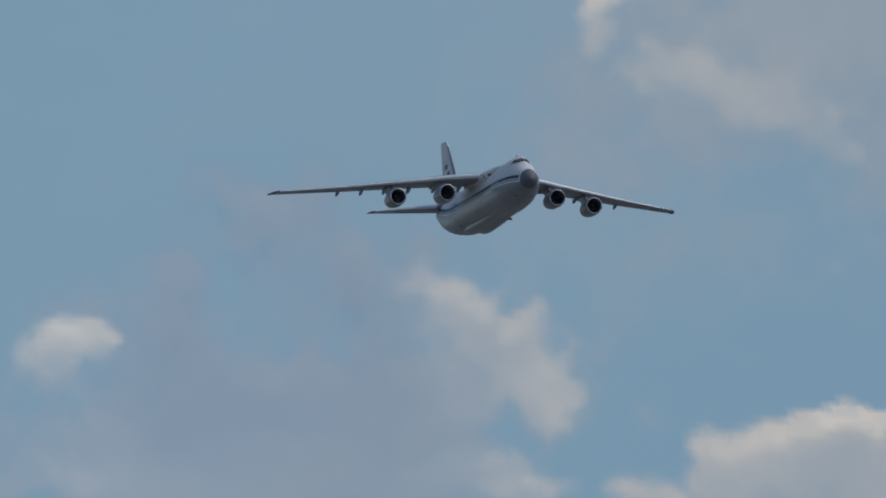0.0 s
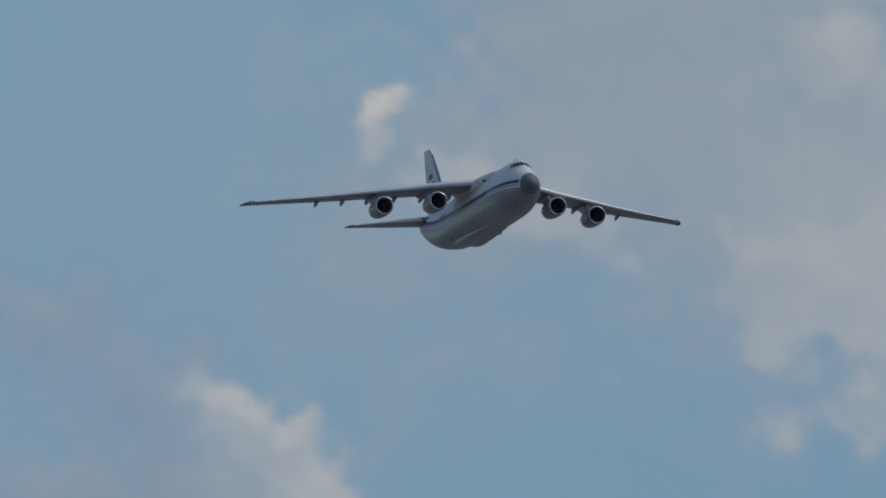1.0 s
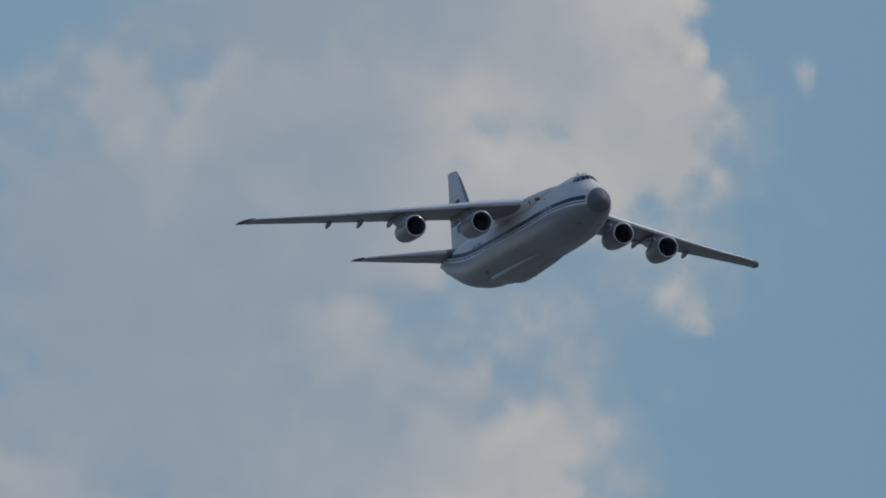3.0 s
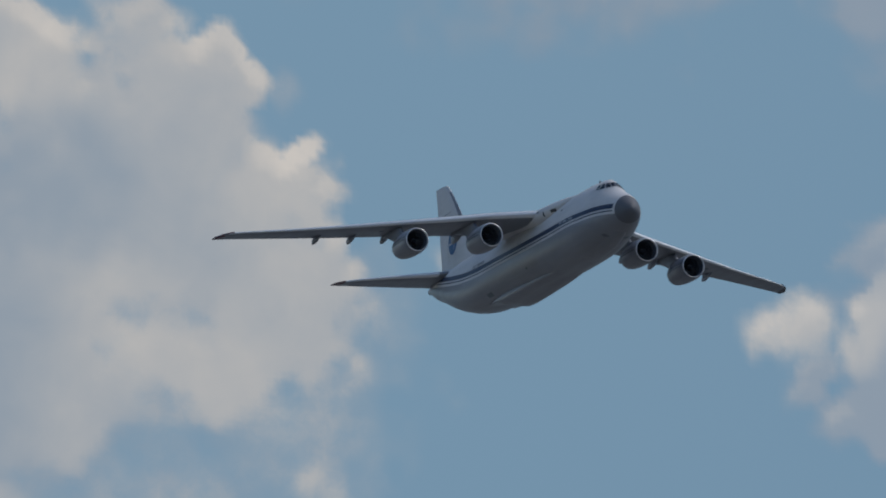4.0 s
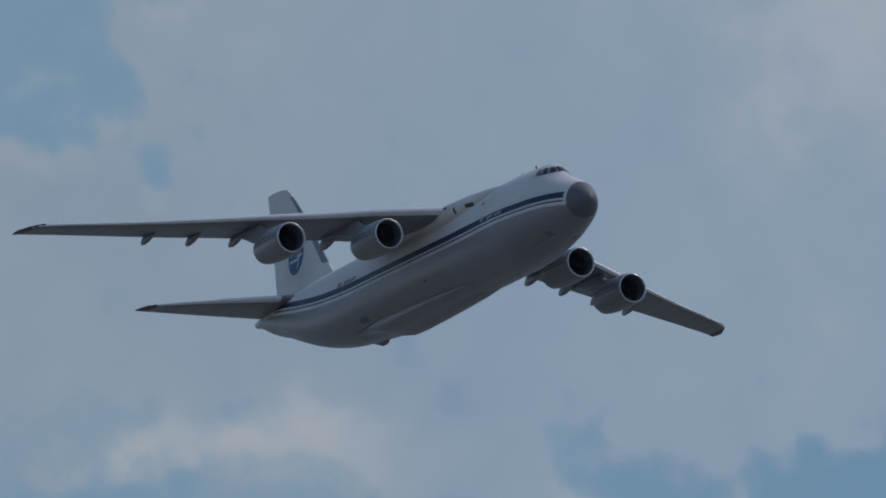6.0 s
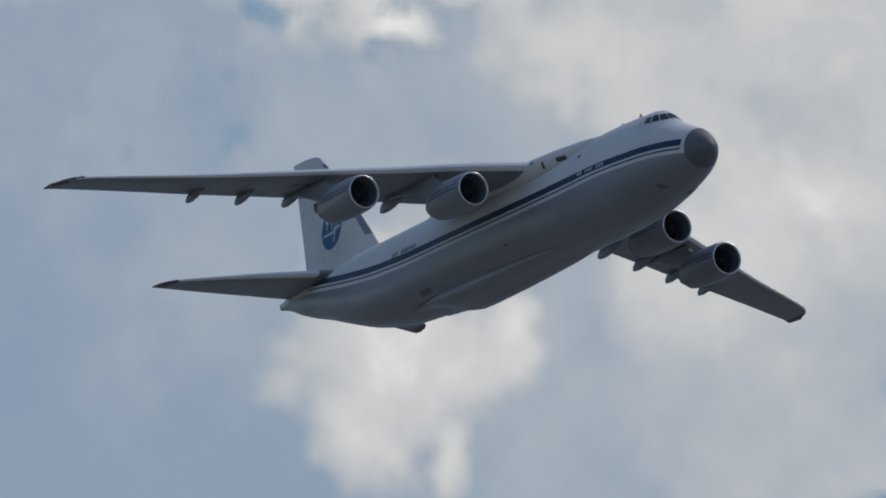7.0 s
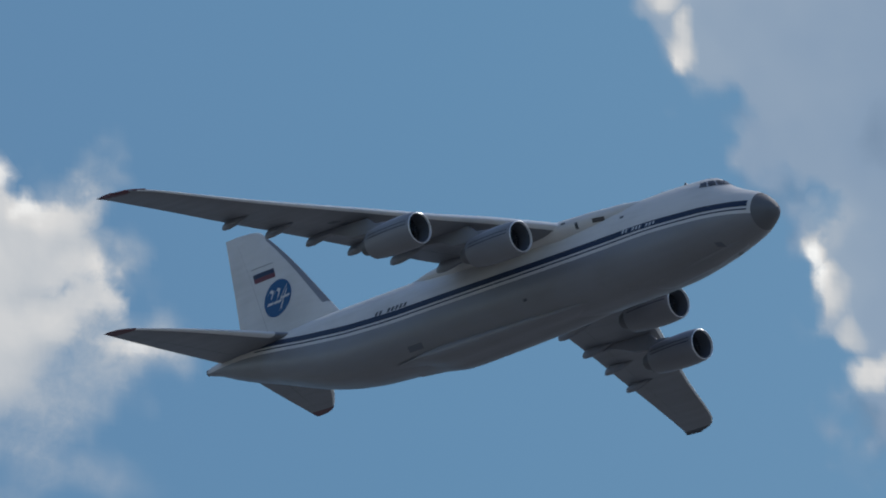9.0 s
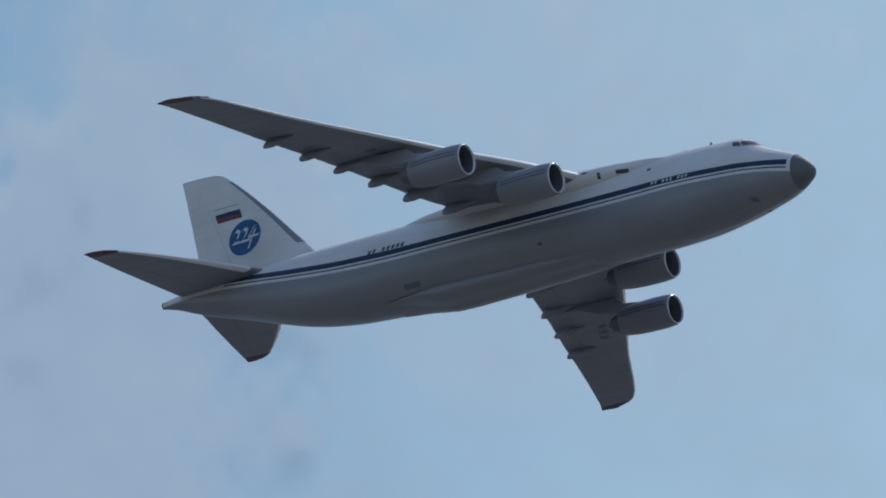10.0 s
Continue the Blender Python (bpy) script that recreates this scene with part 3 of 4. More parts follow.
field.heap([(129.45, 27.16, 0.65, 0.27, -0.95, 0.00), (127.89, 27.22, 0.55, 0.40, 0.98, 0.30), (128.31, 26.70, 0.55, 0.36, 0.98, 0.30), (128.32, 26.16, 0.55, 0.49, 0.98, 0.28), (128.41, 27.34, 0.10, 0.18, 0.97, 1.10), (128.56, 27.09, 0.10, 0.14, 0.97, 1.10), (128.77, 26.91, 0.14, 0.09, 0.97, 1.10), (129.02, 26.79, 0.12, 0.08, 0.97, 1.10)])
# thin veil at the end
field.heap([(123.37, 24.28, 1.86, 0.89, 0.85, 0.13)])
field.heap([(123.60, 24.92, 2.76, 1.16, 0.60, 0.10), (119.47, 28.45, 2.84, 1.16, 0.30, 0.36), (120.13, 26.46, 2.09, 0.71, 0.25, 0.30)])
field.heap([(123.44, 27.26, 2.41, 2.32, 0.50, 0.13), (123.53, 25.37, 2.08, 1.16, 0.60, 0.11)])
field.heap([(122.05, 26.12, 4.48, 2.91, 0.20, 0.12), (120.34, 27.28, 4.53, 2.23, 0.20, 0.25), (127.59, 27.30, 0.75, 0.49, 0.35, 0.20), (127.51, 24.22, 0.27, 0.36, 0.50, 0.45), (122.85, 27.20, 2.01, 0.54, 0.20, 0.30)])

def srgb(r, g, b):
    return tuple((c / 255 / 12.92 if c < 10.3 else ((c / 255 + 0.055) / 1.055) ** 2.4) for c in (r, g, b)) + (1,)


def sky_material():
    m = bpy.data.materials.new("summer_sky")
    m.use_nodes = True
    t = m.node_tree
    n = t.nodes
    n.remove(n["Principled BSDF"])

    def attribute(name):
        a = n.new("ShaderNodeAttribute")
        a.attribute_name = name
        return a.outputs["Fac"]

    def ramp(source, stops):
        r = n.new("ShaderNodeValToRGB")
        e = r.color_ramp.elements
        while len(e) < len(stops):
            e.new(0.5)
        for k, (at, colour) in zip(e, stops):
            k.position, k.color = at, colour
        wire(t, source, r.inputs[0])
        return r.outputs[0]

    def op(kind, a, b):
        o = n.new("ShaderNodeMath")
        o.operation = kind
        for slot, v in ((0, a), (1, b)):
            if isinstance(v, (int, float)):
                o.inputs[slot].default_value = v
            else:
                wire(t, v, o.inputs[slot])
        return o.outputs[0]

    def cloud_detail(scale, rough=0.6):
        co = n.new("ShaderNodeTexCoord")
        x = n.new("ShaderNodeTexNoise")
        x.inputs["Scale"].default_value = scale
        x.inputs["Detail"].default_value = 7.0
        x.inputs["Roughness"].default_value = rough
        x.inputs["Distortion"].default_value = 0.4
        way = n.new("ShaderNodeVectorMath")
        way.operation = "NORMALIZE"
        wire(t, co.outputs["Object"], way.inputs[0])
        wire(t, way.outputs[0], x.inputs["Vector"])
        return op("SUBTRACT", x.outputs[0], 0.5)

    cover, light = attribute("cover"), attribute("light")
    detail = op("ADD", cloud_detail(95.0), op("MULTIPLY", cloud_detail(420.0, 0.65), 0.7))
    soft = op("MULTIPLY", op("MULTIPLY", op("MULTIPLY", cover, cover), op("SUBTRACT", 1.0, cover)), 10.0)
    soft = op("MULTIPLY", soft, op("ADD", op("MULTIPLY", light, 0.9), 0.25))
    cover = op("ADD", cover, op("MULTIPLY", detail, soft))
    relief = op("ADD", op("MULTIPLY", op("MULTIPLY", light, light), 0.32), 0.08)
    light = op("ADD", light, op("MULTIPLY", cloud_detail(90.0, 0.55), relief))
    clear = ramp(attribute("bearing"), [(0.0, srgb(150, 172, 190)), (0.2, srgb(129, 156, 179)), (0.295, srgb(95, 132, 164)), (0.345, srgb(90, 128, 161)), (0.40, srgb(88, 124, 158)), (0.48, srgb(94, 131, 162)), (0.62, srgb(111, 141, 165)), (0.85, srgb(118, 148, 170))])
    white = ramp(op("DIVIDE", light, 1.15), [(0.0, srgb(106, 127, 151)), (0.09, srgb(123, 143, 166)), (0.32, srgb(135, 152, 171)), (0.56, srgb(169, 175, 182)), (0.78, srgb(199, 199, 199)), (0.96, srgb(236, 236, 234))])
    warm = n.new("ShaderNodeMix")
    warm.data_type, warm.blend_type = "RGBA", "MULTIPLY"
    warm.inputs[0].default_value = 1.0
    wire(t, white, warm.inputs[6])
    wire(t, ramp(attribute("bearing"), [(0.60, (1, 1, 1, 1)), (0.70, (1.08, 1.0, 0.92, 1)), (0.80, (1.08, 1.0, 0.92, 1)), (0.86, (1.02, 1.0, 0.97, 1))]), warm.inputs[7])
    white = warm.outputs[2]
    mix = n.new("ShaderNodeMix")
    mix.data_type = "RGBA"
    wire(t, cover, mix.inputs[0])
    wire(t, clear, mix.inputs[6])
    wire(t, white, mix.inputs[7])
    glow = n.new("ShaderNodeEmission")
    wire(t, mix.outputs[2], glow.inputs[0])
    wire(t, glow.outputs[0], n["Material Output"].inputs[0])
    return m


def backdrop():
    """The far sky before the camera: a great curved sheet on which the clouds stand out a little."""
    a, e = np.radians(field.A), np.radians(field.E)
    r = 4400.0 - 240.0 * field.cover * (0.4 + field.brightness())
    pts = np.stack([r * np.cos(e) * np.cos(a), r * np.cos(e) * np.sin(a), r * np.sin(e) + EYE.z], -1).reshape(-1, 3)
    na, ne = field.A.shape
    k = (np.arange(na - 1)[:, None] * ne + np.arange(ne - 1)[None, :]).ravel()
    quads = np.stack([k, k + 1, k + ne + 1, k + ne], 1)
    me = bpy.data.meshes.new("sky_backdrop")
    me.vertices.add(len(pts))
    me.vertices.foreach_set("co", pts.ravel())
    me.loops.add(quads.size)
    me.loops.foreach_set("vertex_index", quads.ravel())
    me.polygons.add(len(quads))
    me.polygons.foreach_set("loop_start", np.arange(0, quads.size, 4))
    me.polygons.foreach_set("use_smooth", np.ones(len(quads), bool))
    me.update(calc_edges=True)
    for name, value in (("cover", field.cover), ("light", field.brightness()), ("bearing", (field.A - field.az[0]) / (field.az[-1] - field.az[0]))):
        me.attributes.new(name, "FLOAT", "POINT").data.foreach_set("value", value.ravel().astype(np.float32))
    me.materials.append(sky_material())
    ob = new("sky_backdrop", me)
    tagged(ob, "hazy blue summer sky with broken white and grey clouds", "sky", kind="structure")


backdrop()


# ---------------------------------------------------------------- the aircraft
aircraft = tagged(new("cargo_aircraft"), "white and grey four-engined jet freighter with blue cheat line", "aircraft")
aircraft.scale = (1.02, 1.008, 1.01)

# stations from tail to nose: x, keel, widest height, crown, half width
STATIONS = [
    (-35.8, 3.30, 3.62, 3.95, 0.30), (-34.2, 2.85, 3.45, 4.12, 0.74), (-32.4, 2.12, 3.15, 4.30, 1.18), (-30.0, 1.25, 2.65, 4.42, 1.72),
    (-26.5, 0.22, 1.90, 4.55, 2.32), (-23.0, -0.95, 1.20, 4.62, 2.78), (-19.4, -2.05, 0.55, 4.80, 3.10), (-16.4, -2.68, 0.15, 4.84, 3.32),
    (-13.0, -3.12, -0.1, 4.86, 3.48), (-8.0, -3.40, -0.2, 4.87, 3.60), (4.0, -3.66, -0.2, 4.86, 3.62), (12.0, -3.68, -0.2, 4.82, 3.62),
    (20.0, -3.62, -0.2, 4.98, 3.60), (24.0, -3.45, -0.2, 5.16, 3.48), (27.2, -3.02, -0.18, 5.08, 3.20), (28.4, -2.82, -0.16, 4.86, 3.05),
    (29.2, -2.68, -0.15, 4.42, 2.94), (30.0, -2.52, -0.15, 3.82, 2.74), (30.7, -2.37, -0.14, 3.38, 2.58), (32.2, -2.02, -0.12, 2.66, 2.22), (33.5, -1.62, -0.05, 2.12, 1.80), (34.1, -1.30, 0.02, 1.78, 1.52),
    (34.85, -0.85, 0.04, 1.18, 1.06), (35.35, -0.42, 0.06, 0.64, 0.60), (35.6, 0.03, 0.08, 0.13, 0.05)]
_xs = [s[0] for s in STATIONS]
keel, waist, crown = [smooth_curve(_xs, [s[k] + 0.008 * s[0] for s in STATIONS]) for k in (1, 2, 3)]
half = smooth_curve(_xs, [s[4] for s in STATIONS])


def blunt(x):
    return 2.0 + 0.35 * min(1.0, max(0.0, (34.0 - x) / 8.0)) * min(1.0, max(0.0, (x + 34.0) / 10.0))


def peak(x):
    """The exponent of the upper section: lower is narrower, as on the upper deck behind the flight deck."""
    return float(np.interp(x, [18.5, 23.5, 27.0, 30.0, 33.0], [2.05, 1.72, 1.55, 1.6, 1.95]))


def skin(x, a, out=0.0):
    """A point of the fuselage skin at station x; a: angle from the port waist, up over the crown."""
    c, s = math.cos(a), math.sin(a)
    p = 2.0 / (peak(x) if s > 0 else blunt(x))
    h = crown(x) - waist(x) if s > 0 else waist(x) - keel(x)
    y = (half(x) + out) * math.copysign(abs(c) ** p, c)
    z = waist(x) + (h + out) * math.copysign(abs(s) ** p, s)
    return Vector((x, y, z))


def lift(x, z):
    """The angle on the port side at which the skin has the height z."""
    h = crown(x) - waist(x) if z > waist(x) else waist(x) - keel(x)
    u = min(1.0, abs(z - waist(x)) / h) ** ((peak(x) if z > waist(x) else blunt(x)) / 2.0)
    return math.copysign(math.asin(u), z - waist(x))


line = smooth_curve([-36, -28.0, -24.0, -19.5, -13.0, -7.0, 0.0, 10.0, 18.0, 24.0, 30.0, 33.9, 35.6],
                    [3.35, 2.5, 1.85, 1.12, 0.36, 0.1, 0.12, 0.12, 0.18, 0.32, 0.32, 0.08, -0.05])


def stations(x0, x1, step=0.5):
    n = max(2, int(round(abs(x1 - x0) / step)) + 1)
    return [x0 + (x1 - x0) * i / (n - 1) for i in range(n)]


def shell(x0, x1, a_of, n=25, step=0.5, out=0.0):
    """An open skin between two angles that change along the body."""
    rings = []
    for x in stations(x0, x1, step):
        a0, a1 = a_of(x)
        rings.append([skin(x, a0 + (a1 - a0) * j / (n - 1), out) for j in range(n)])
    return loft(rings, closed=False)


def build_fuselage():
    nose_joint = 33.9
    part("upper_fuselage", *shell(-35.8, nose_joint, lambda x: (lift(x, line(x) - 0.22), math.pi - lift(x, line(x) - 0.22)), 41), WHITE, aircraft, "white painted upper fuselage")
    part("lower_fuselage", *shell(-35.8, nose_joint, lambda x: (lift(x, line(x) - 0.22), -math.pi - lift(x, line(x) - 0.22)), 41), GREY, aircraft, "grey painted lower fuselage")
    rings = [[skin(x, 2 * math.pi * j / 48) for j in range(48)] for x in (33.9, 34.2, 34.5, 34.8, 35.05, 35.25, 35.4, 35.5, 35.56, 35.6)]
    part("radome", *loft(rings), RADOME, aircraft, "dark grey radome nose cap")
    tail = [[skin(-35.8, 2 * math.pi * j / 32) + Vector((dx, 0, 0)) if k else skin(-35.8, 2 * math.pi * j / 32) for j in range(32)] for k, dx in enumerate((0.0, -0.12))]
    part("tail_cap", *loft(tail), DARK, aircraft, "dark tail cone end")
    for side in (1, -1):
        def band(lo, hi, x0=-27.5, x1=33.6, side=side):
            def edge(x):
                a, b = lift(x, line(x) + lo), lift(x, line(x) + hi)
                return (a, b) if side > 0 else (math.pi - a, math.pi - b)
            return shell(x0, x1, edge, 4, 0.5, 0.014)
        part("cheat_line", *band(0.42, 1.0), BLUE, aircraft, "broad blue cheat line")
        part("thin_line", *band(0.08, 0.22), BLUE, aircraft, "thin blue line under a white gap")
        part("nose_flash", *band(-0.12, 1.12, 33.5, 33.88), WHITE, aircraft, "white end of the cheat line")


def decal(boxes, material, name, parent, label="", side=-1, out=0.02, slant=0.0):
    """Flat marks laid on the fuselage skin; boxes: x0, x1, z0, z1 each."""
    pieces = []
    for x0, x1, z0, z1 in boxes:
        nx, nz = max(2, int((x1 - x0) / 0.5) + 2), 4
        rings = []
        for i in range(nx):
            row = []
            for j in range(nz):
                z = z0 + (z1 - z0) * j / (nz - 1)
                x = x0 + (x1 - x0) * i / (nx - 1) + slant * (z - z0)
                a = lift(x, z)
                row.append(skin(x, a if side > 0 else math.pi - a, out))
            rings.append(row)
        pieces.append(loft(rings, closed=False))
    return part(name, *merged(*pieces), material, parent, label)


def bars(x0, x1, z0, z1, count, gap=0.28, skip=()):
    w = (x1 - x0) / count
    return [(x0 + w * i, x0 + w * (i + 1 - gap), z0, z1) for i in range(count) if i not in skip]


def build_marks():
    for side in (1, -1):
        z = line(-8.0) + 1.06
        for box in bars(-10.3, -6.1, z, z + 0.45, 8, 0.36, (2,)):
            decal([box], DARK, "lettering_bar", aircraft, "dark lettering bar", side, slant=0.25)
        for box in bars(20.5, 24.4, line(22.4) + 0.58, line(22.4) + 0.9, 10, 0.5, (2, 6)):
            decal([box], PALE, "lettering_bar", aircraft, "pale lettering bar", side, 0.03, 0.2)
        decal([(19.7, 20.1, 2.65, 2.95)], DARK, "small_vent", aircraft, "", side)
        decal([(8.4, 8.85, -2.15, -1.95)], DARK, "small_vent", aircraft, "", side)
        decal([(-6.5, -4.7, -2.9, -2.5)], DIM, "lower_hatch", aircraft, "dark lower hatch", side, slant=0.2)
        decal([(29.9, 30.5, -2.1, -1.85)], DIM, "landing_light", aircraft, "", side)
    # flight-deck windows: panes round the brow, given by corners (x, y) low and high
    for side in (1, -1):
        for (xa, ya), (xb, yb), (xc, yc), (xd, yd) in (((30.12, 0.05), (30.0, 0.66), (29.2, 0.52), (29.3, 0.05)), ((29.96, 0.75), (29.55, 1.46), (28.85, 1.04), (29.17, 0.6)),
                                                       ((29.45, 1.56), (28.85, 2.02), (28.3, 1.42), (28.76, 1.12)), ((28.72, 2.08), (27.95, 2.24), (27.55, 1.62), (28.18, 1.48))):
            rings = []
            for i in range(5):
                u, row = i / 4, []
                for j in range(5):
                    v = j / 4
                    px = (xa * (1 - v) + xb * v) * (1 - u) + (xd * (1 - v) + xc * v) * u
                    py = (ya * (1 - v) + yb * v) * (1 - u) + (yd * (1 - v) + yc * v) * u
                    py *= 0.8
                    rise = (1 - (py / half(px)) ** peak(px)) ** (1 / peak(px))
                    row.append((px + 0.02, side * py, waist(px) + (crown(px) - waist(px)) * rise + 0.03))
                rings.append(row)
            part("window_pane", *loft(rings, closed=False), GLASS, aircraft, "dark flight-deck window")
    for x in (24.6, 21.8):
        r = [(x - 0.35 + 0.25 * k, y, crown(x) - 0.05 + 0.5 * k) for k in (0, 1) for y in (-0.04, 0.04)]
        q = [(x + 0.35, y, crown(x) - 0.05) for y in (-0.04, 0.04)]
        part("blade_antenna", r + q, [(0, 2, 4), (1, 3, 5), (0, 1, 3, 2), (2, 3, 5, 4), (0, 1, 5, 4)], DARK, aircraft, "", False)


def build_gear_fairings():
    rings = []
    for x, w, h in [(15.0, 1.9, 0.34), (12.0, 2.2, 0.68), (8.0, 2.42, 0.92), (3.0, 2.56, 1.16), (-1.0, 2.62, 1.32), (-3.2, 2.6, 1.30), (-4.8, 2.5, 0.95), (-6.4, 2.35, 0.52), (-9.0, 1.9, 0.32)]:
        ring = []
        for k in range(40):
            c, s = math.cos(2 * math.pi * k / 40), math.sin(2 * math.pi * k / 40)
            ring.append((x, 0.85 * w * math.copysign(abs(c) ** 0.84, c), -3.36 + (0.9 * h - 0.27) * math.copysign(abs(s) ** 0.66, s) + (0.10 * math.exp(-(w * c / 0.5) ** 2) if s < 0 else 0)))
        rings.append(ring)
    part("gear_fairing", *loft(rings), GREY, aircraft, "bulged grey main gear fairing under the belly")
    rings = []
    for x, w, h in [(33.0, 0.1, 0.05), (31.5, 0.8, 0.25), (28.0, 1.1, 0.35), (23.0, 1.1, 0.3), (20.5, 0.2, 0.05)]:
        rings.append([(x, w * math.cos(a), keel(x) + 0.15 + h * math.sin(a)) for a in [2 * math.pi * k / 20 for k in range(20)]])
    part("nose_gear_door", *loft(rings), GREY, aircraft, "closed nose gear door")


def foil(chord, thick, n=18, camber=0.012):
    """An aerofoil ring in chord units: 0 is the leading edge; points of (back, up)."""
    pts = []
    for k in range(2 * n):
        s = k / n
        u = 0.5 * (1 + math.cos(math.pi * s)) if s <= 1 else 0.5 * (1 - math.cos(math.pi * (s - 1)))
        y = 5 * thick * (0.2969 * math.sqrt(u) - 0.126 * u - 0.3516 * u * u + 0.2843 * u ** 3 - 0.1006 * u ** 4)
        c = camber * (1 - (2 * u - 1) ** 2)
        pts.append((u * chord, (c + y if s <= 1 else c - y) * chord))
    return pts


wing_le = smooth_curve([0, 3.6, 6.0, 9.1, 12.0, 18.8, 23.5, 28.3, 33.5, 34.9, 36.1, 36.65], [14.6, 13.0, 11.4, 9.5, 7.6, 3.7, 0.9, -1.9, -4.6, -5.45, -6.7, -8.3])
wing_te = smooth_curve([0, 3.6, 6.8, 13.2, 19.6, 24.1, 28.9, 33.5, 36.0, 36.65], [-0.6, -1.0, -2.3, -3.75, -5.3, -6.6, -7.85, -9.2, -10.0, -10.3])
wing_z = smooth_curve([0, 3.6, 7.0, 12.0, 24.0, 36.65], [3.66, 3.64, 3.58, 3.28, 2.52, 1.85])
wing_t = smooth_curve([0, 3.6, 12.0, 24.0, 36.65], [0.112, 0.112, 0.110, 0.105, 0.09])


def wing_ring(y, side, le=wing_le, te=wing_te, zz=wing_z, tt=wing_t):
    chord = le(y) - te(y)
    return [(le(y) - u, side * y, zz(y) + v) for u, v in foil(chord, tt(y))]


def build_wing(side):
    ys = [2.0, 3.0, 4.5, 6, 7.5, 9, 10.5, 12, 14, 16, 18, 20, 22, 24, 26, 28, 30, 32, 33.5, 34.4, 35.1, 35.7, 36.1, 36.4, 36.58, 36.65]
    v, f = loft([wing_ring(y, side) for y in ys])
    wing = part("wing", v, f, WING_GREY, aircraft, "long swept grey wing")
    # tip cap of darker paint
    cap = [[(x, y, wing_z(36.2) + (z - wing_z(36.2)) * 1.08) for x, y, z in wing_ring(y, side)] for y in (35.2, 35.8, 36.2, 36.45, 36.62, 36.70)]
    tip_rings = []
    for ring, y in zip(cap, (35.2, 35.8, 36.2, 36.45, 36.62, 36.70)):
        mid = (wing_le(min(y, 36.65)) + wing_te(min(y, 36.65))) / 2
        tip_rings.append([(mid + (x - mid) * 1.012, yy, wing_z(min(y, 36.65)) + (z - wing_z(36.2)) * 1.06) for x, yy, z in ring])
    part("wing_tip", *loft(tip_rings), DARK if side > 0 else TIP_RED, wing, "dark painted wing tip" if side > 0 else "dark red wing tip")
    # leading edge, its sunlit rim put into a paler colour
    rings = []
    for y in ys[1:-4]:
        chord = wing_le(y) - wing_te(y)
        n = 18
        pts = foil(chord, wing_t(y), n)
        rings.append([(wing_le(y) - u + 0.012, side * y, wing_z(y) + v * 1.01) for u, v in pts[n - 3:n + 3]])
    part("slat", *loft(rings, closed=False), WING_EDGE, wing, "paler grey leading edge")
    # seams of flaps and ailerons on both faces
    pieces = []
    for y0, y1 in ((4.2, 12.0), (12.2, 24.5), (24.7, 33.0)):
        for face in (1, -1):
            row = []
            for k in range(13):
                y = y0 + (y1 - y0) * k / 12
                chord = wing_le(y) - wing_te(y)
                up = foil_height(0.74, wing_t(y), face) * chord
                row.append([(wing_le(y) - (0.74 + dx) * chord, side * y, wing_z(y) + up + face * 0.012) for dx in (0, 0.006)])
            pieces.append(loft(row, closed=False))
    part("flap_seam", *merged(*pieces), SEAM, wing)
    # underwing bars
    for k in range(3 if side > 0 else 2):
        y0 = (21.4 if side > 0 else 17.6) + 1.0 * k
        ring = []
        for y in (y0, y0 + 0.55):
            chord = wing_le(y) - wing_te(y)
            ring.append([(wing_le(y) - u * chord, side * y, wing_z(y) + foil_height(u, wing_t(y), -1) * chord - 0.02) for u in (0.29, 0.34, 0.38, 0.41)])
        part("underwing_bar", *loft(ring, closed=False), DIM, wing, "dim dark bar")
    # flap track fairings
    for y, size in ((25.1, 0.80), (21.1, 0.85), (17.2, 0.9), (13.1, 0.98), (8.8, 1.05), (4.6, 1.0)):
        rear = wing_te(y) + 0.02
        front = rear + 4.2 * size
        base = wing_z(y) - 0.02
        rings = []
        for u, w, h, dz in [(0.0, 0.03, 0.05, -0.25), (0.2, 0.16, 0.25, -0.36), (0.45, 0.25, 0.45, -0.48), (0.72, 0.26, 0.58, -0.52), (0.9, 0.2, 0.46, -0.6), (0.98, 0.12, 0.28, -0.68), (1.0, 0.05, 0.14, -0.7)]:
            x = front + (rear - front) * u
            rings.append([(x, side * (y + w * size * math.cos(a)), base + size * (dz + h * math.sin(a))) for a in [2 * math.pi * k / 16 for k in range(16)]])
        part("flap_track_fairing", *loft(rings), WING_GREY, wing, "pointed flap track fairing")
    return wing


def foil_height(u, thick, face, camber=0.012):
    y = 5 * thick * (0.2969 * math.sqrt(u) - 0.126 * u - 0.3516 * u * u + 0.2843 * u ** 3 - 0.1006 * u ** 4)
    return camber * (1 - (2 * u - 1) ** 2) + face * y


def ringx(x, r, y, z, n=40, flat=1.0):
    return [(x, y + r * math.cos(2 * math.pi * k / n), z + flat * r * math.sin(2 * math.pi * k / n)) for k in range(n)]


